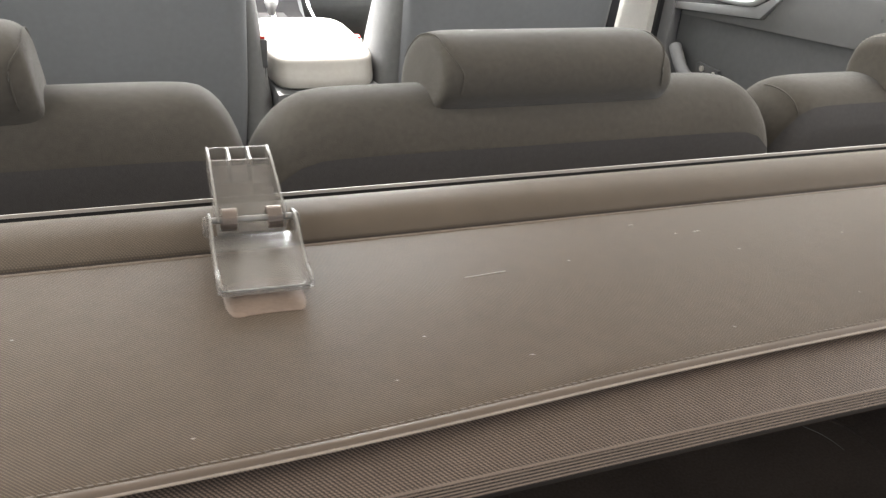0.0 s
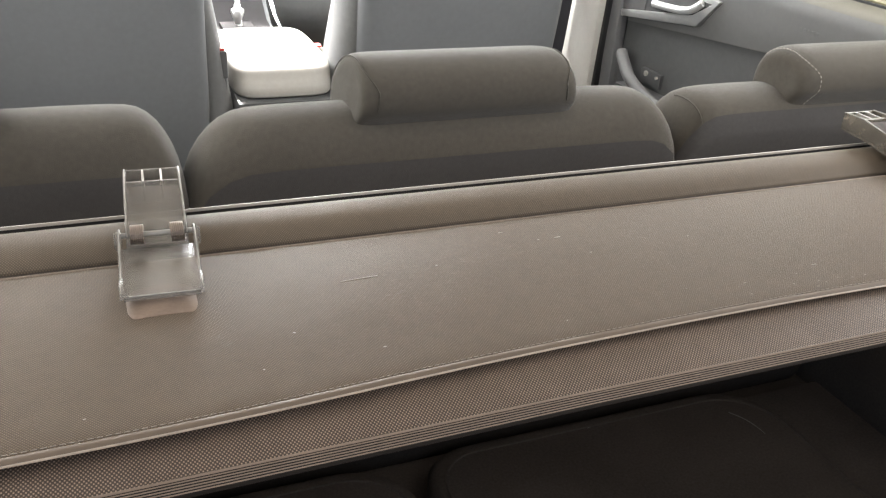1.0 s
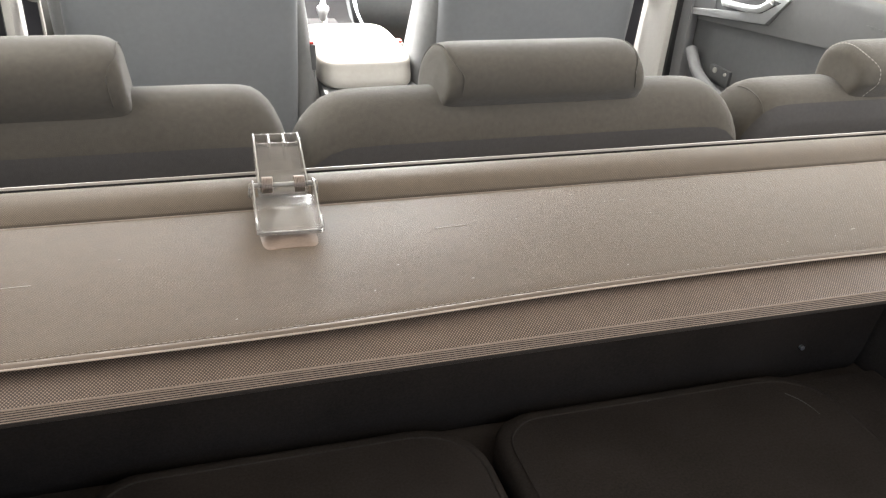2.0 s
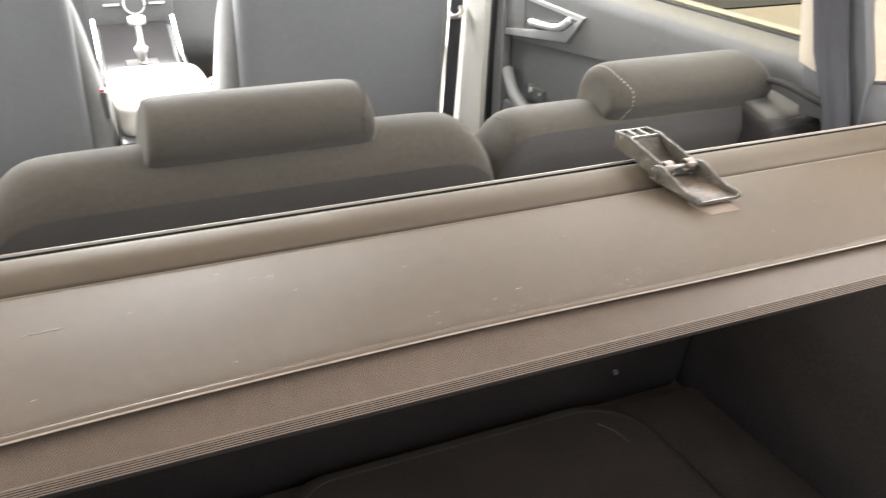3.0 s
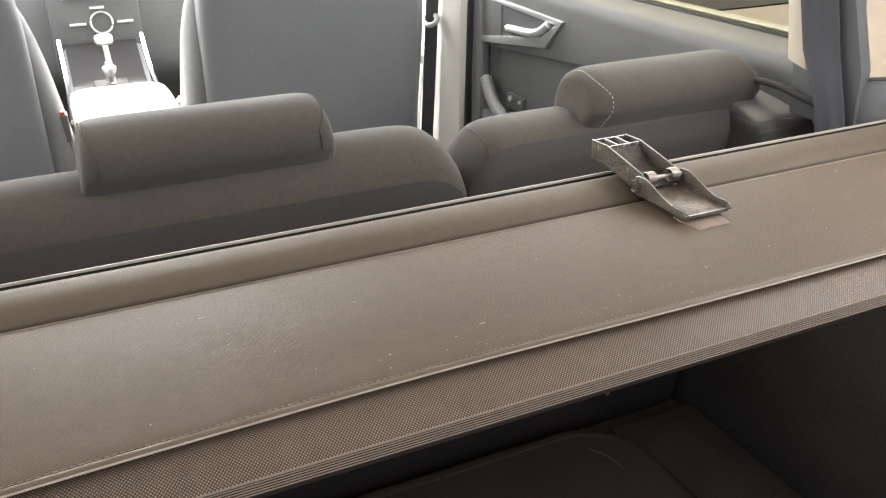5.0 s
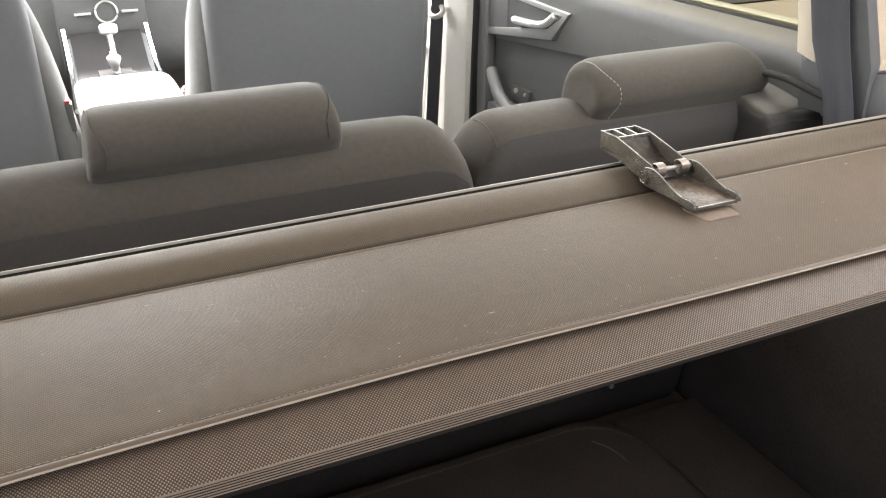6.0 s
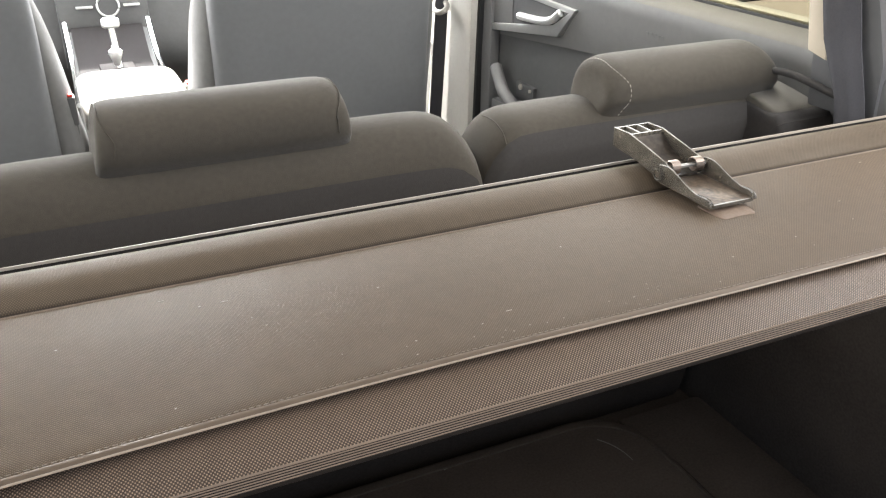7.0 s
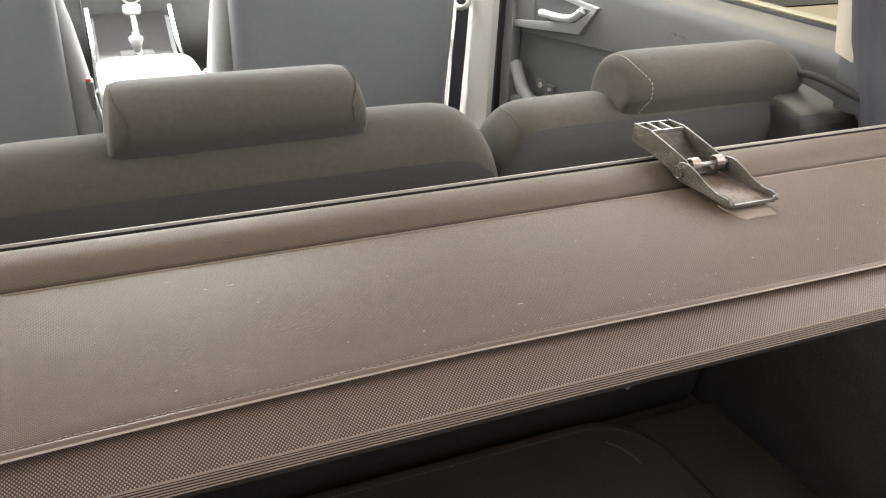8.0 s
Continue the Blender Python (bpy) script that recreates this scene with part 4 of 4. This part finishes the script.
rear_door(1)
rear_door(-1)
for s in (1, -1):
    def px(v, s=s):
        return s * v
    bp = loft([[(px(0.725), 1.125, 0.30), (px(0.80), 1.125, 0.30), (px(0.80), 1.40, 0.30), (px(0.735), 1.40, 0.30)],
               [(px(0.722), 1.100, 0.66), (px(0.80), 1.100, 0.66), (px(0.80), 1.35, 0.66), (px(0.732), 1.35, 0.66)],
               [(px(0.718), 1.078, 1.00), (px(0.79), 1.078, 1.00), (px(0.79), 1.31, 1.00), (px(0.728), 1.31, 1.00)],
               [(px(0.655), 1.050, 1.58), (px(0.73), 1.050, 1.58), (px(0.73), 1.22, 1.58), (px(0.655), 1.22, 1.58)]])
    tagged(part("centre_pillar", bp, TRIM_LIGHT, bevel=0.006), "pale plastic centre pillar between the doors", "pillar", kind="structure")
    belt = thing("seat_belt", "dark front seat belt on the centre pillar with a pale guide", "seat belt", "front seat belts")
    web = ribbon([[(px(0.668), 1.180, 1.45), (px(0.694), 1.168, 1.45)], [(px(0.690), 1.205, 1.0), (px(0.716), 1.193, 1.0)], [(px(0.690), 1.230, 0.82), (px(0.716), 1.216, 0.82)], [(px(0.690), 1.254, 0.65), (px(0.716), 1.240, 0.65)], [(px(0.69), 1.285, 0.35), (px(0.716), 1.271, 0.35)]], -s, 0.0015)
    part("webbing", web, WEBBING, belt)
    ringp = [(px(0.699) + s * 0.013 * math.sin(a), 1.206 + 0.026 * math.cos(a), 0.925 + 0.010 * math.sin(a + 0.4)) for a in np.linspace(0, 2 * math.pi, 24, endpoint=False)]
    part("belt_guide", tube(ringp, 0.0065, 10, closed=True), LID, belt, "pale plastic belt guide")
    part("latch_tongue", tube(smooth_loop([(px(0.694), 1.258, 0.90), (px(0.694), 1.268, 0.865), (px(0.694), 1.274, 0.83), (px(0.694), 1.272, 0.815)], 4, closed=False), 0.0085, 8, flat=0.6), LID, belt, "pale latch tongue")
    part("anchor_strap", ribbon([[(px(0.700), 1.250, 0.83), (px(0.700), 1.270, 0.83)], [(px(0.698), 1.285, 0.65), (px(0.698), 1.305, 0.65)], [(px(0.70), 1.31, 0.40), (px(0.70), 1.33, 0.40)]], -s, 0.0008), LID, belt, "pale strap below the tongue")
    # rear pillar, quarter trim and its belt
    cp = loft([[(px(0.725), 0.120, 0.98), (px(0.765), 0.130, 0.98), (px(0.765), 0.040, 0.98), (px(0.728), 0.020, 0.98)],
               [(px(0.728), 0.130, 1.05), (px(0.765), 0.140, 1.05), (px(0.765), 0.040, 1.05), (px(0.731), 0.025, 1.05)],
               [(px(0.722), 0.148, 1.14), (px(0.760), 0.152, 1.14), (px(0.760), 0.066, 1.14), (px(0.728), 0.053, 1.14)],
               [(px(0.655), 0.16, 1.58), (px(0.70), 0.165, 1.58), (px(0.70), 0.08, 1.58), (px(0.665), 0.074, 1.58)]])
    tagged(part("rear_pillar", cp, TRIM_PILLAR, bevel=0.006), "grey rear pillar trim beside the quarter window", "pillar", kind="structure")
    # added strip: sunlight on the pillar's edge is put into its cream colour
    edge = loft([[(px(0.721), 0.100, 1.0415), (px(0.721), 0.131, 1.049), (px(0.733), 0.132, 1.049), (px(0.733), 0.101, 1.0415)],
                 [(px(0.721), 0.106, 1.07), (px(0.721), 0.136, 1.075), (px(0.733), 0.137, 1.075), (px(0.733), 0.107, 1.07)],
                 [(px(0.715), 0.112, 1.14), (px(0.715), 0.144, 1.14), (px(0.728), 0.145, 1.14), (px(0.728), 0.113, 1.14)],
                 [(px(0.650), 0.132, 1.58), (px(0.650), 0.166, 1.58), (px(0.662), 0.167, 1.58), (px(0.662), 0.133, 1.58)]])
    tagged(part("pillar_edge", edge, SUNLIT_EDGE, bevel=0.002), "sunlit edge of the rear pillar, put in as a cream strip", "trim", kind="structure")
    columns, sill_line = [], []
    for y in [0.14 - 0.20 * k / 28 for k in range(29)] + [-0.10 - 0.46 * k / 8 for k in range(9)]:
        inner = float(np.interp(y, (-0.56, -0.050, -0.035, -0.012, 0.012, 0.035, 0.06, 0.14), (0.792, 0.789, 0.783, 0.766, 0.749, 0.740, 0.744, 0.768)))
        rim = float(np.interp(y, (-0.56, -0.05, 0.0, 0.06, 0.14), (0.793, 0.786, 0.765, 0.756, 0.773)))
        top = float(np.interp(y, (-0.56, -0.20, -0.060, -0.03, 0.0, 0.035, 0.06, 0.14), (1.098, 1.087, 1.075, 1.062, 1.048, 1.040, 1.030, 1.004)))
        section = [(px(0.797), y, 0.86), (px(inner + 0.012), y, 0.955), (px(inner), y, 0.985), (px(inner), y, top - 0.030), (px(inner + (rim - inner) * 0.35), y, top - 0.010), (px(rim), y, top)]
        columns.append(smooth_loop(section, 4, closed=False))
        sill_line.append(section[-1])
    qt = loft(columns, closed=False)
    tagged(part("quarter_trim", qt, TRIM_MID), "grey moulded trim below the quarter window", "trim", kind="structure")
    op = loft([[(px(0.775), 0.080, 0.94), (px(0.800), 0.080, 0.94), (px(0.800), 0.128, 0.94), (px(0.775), 0.128, 0.94)],
               [(px(0.770), 0.082, 1.10), (px(0.790), 0.082, 1.10), (px(0.790), 0.128, 1.10), (px(0.770), 0.128, 1.10)],
               [(px(0.705), 0.095, 1.58), (px(0.725), 0.095, 1.58), (px(0.725), 0.135, 1.58), (px(0.705), 0.135, 1.58)]])
    tagged(part("outer_pillar", op, PAINT, bevel=0.004), "pale painted outer pillar between the windows", "pillar", kind="structure")
    qw = thing("quarter_window", "fixed rear quarter window with a grey lower seal", "window", "quarter windows", kind="structure")
    pane = loft([[(px(0.768), 0.062, 1.028), (px(0.797), -0.58, 1.062), (px(0.715), -0.60, 1.56), (px(0.705), 0.090, 1.56)], [(px(0.772), 0.062, 1.028), (px(0.801), -0.58, 1.062), (px(0.719), -0.60, 1.56), (px(0.709), 0.090, 1.56)]])
    g = part("pane", pane, TINTED, qw, smooth=False)
    g.visible_shadow = False
    part("seal", tube(sill_line, 0.0028, 8), TRIM_GREY, qw, "grey seal along the window's lower edge")
    rb = thing("seat_belt", "dark rear seat belt hanging beside the rear pillar", "seat belt", "rear seat belts")
    web = ribbon([[(px(0.650), 0.130, 1.50), (px(0.660), 0.085, 1.50)], [(px(0.710), 0.120, 1.14), (px(0.718), 0.070, 1.14)], [(px(0.708), 0.098, 1.07), (px(0.719), 0.052, 1.07)], [(px(0.706), 0.064, 1.007), (px(0.716), 0.028, 1.007)], [(px(0.700), 0.044, 0.95), (px(0.712), 0.010, 0.95)]], -s, 0.0035)
    part("webbing", web, WEBBING, rb)
    lead = smooth_loop([(px(0.712), 0.205, 1.006), (px(0.717), 0.175, 1.0125), (px(0.720), 0.145, 1.0135), (px(0.720), 0.118, 1.0110), (px(0.723), 0.095, 1.0065), (px(0.728), 0.070, 1.001), (px(0.732), 0.045, 0.994)], 5, closed=False)
    part("lower_strap", tube(lead, 0.0052, 10, flat=0.9), SIDE_DARK, rb, "dark strap over the seat shoulder")

screen = loft([[(-0.72, 1.80, 1.60), (0.72, 1.80, 1.60), (0.80, 2.62, 1.03), (-0.80, 2.62, 1.03)], [(-0.72, 1.806, 1.606), (0.72, 1.806, 1.606), (0.80, 2.626, 1.036), (-0.80, 2.626, 1.036)]])
ws = tagged(part("windscreen", screen, GLASS, smooth=False), "clear windscreen above the dashboard", "windscreen", kind="structure")
ws.visible_shadow = False
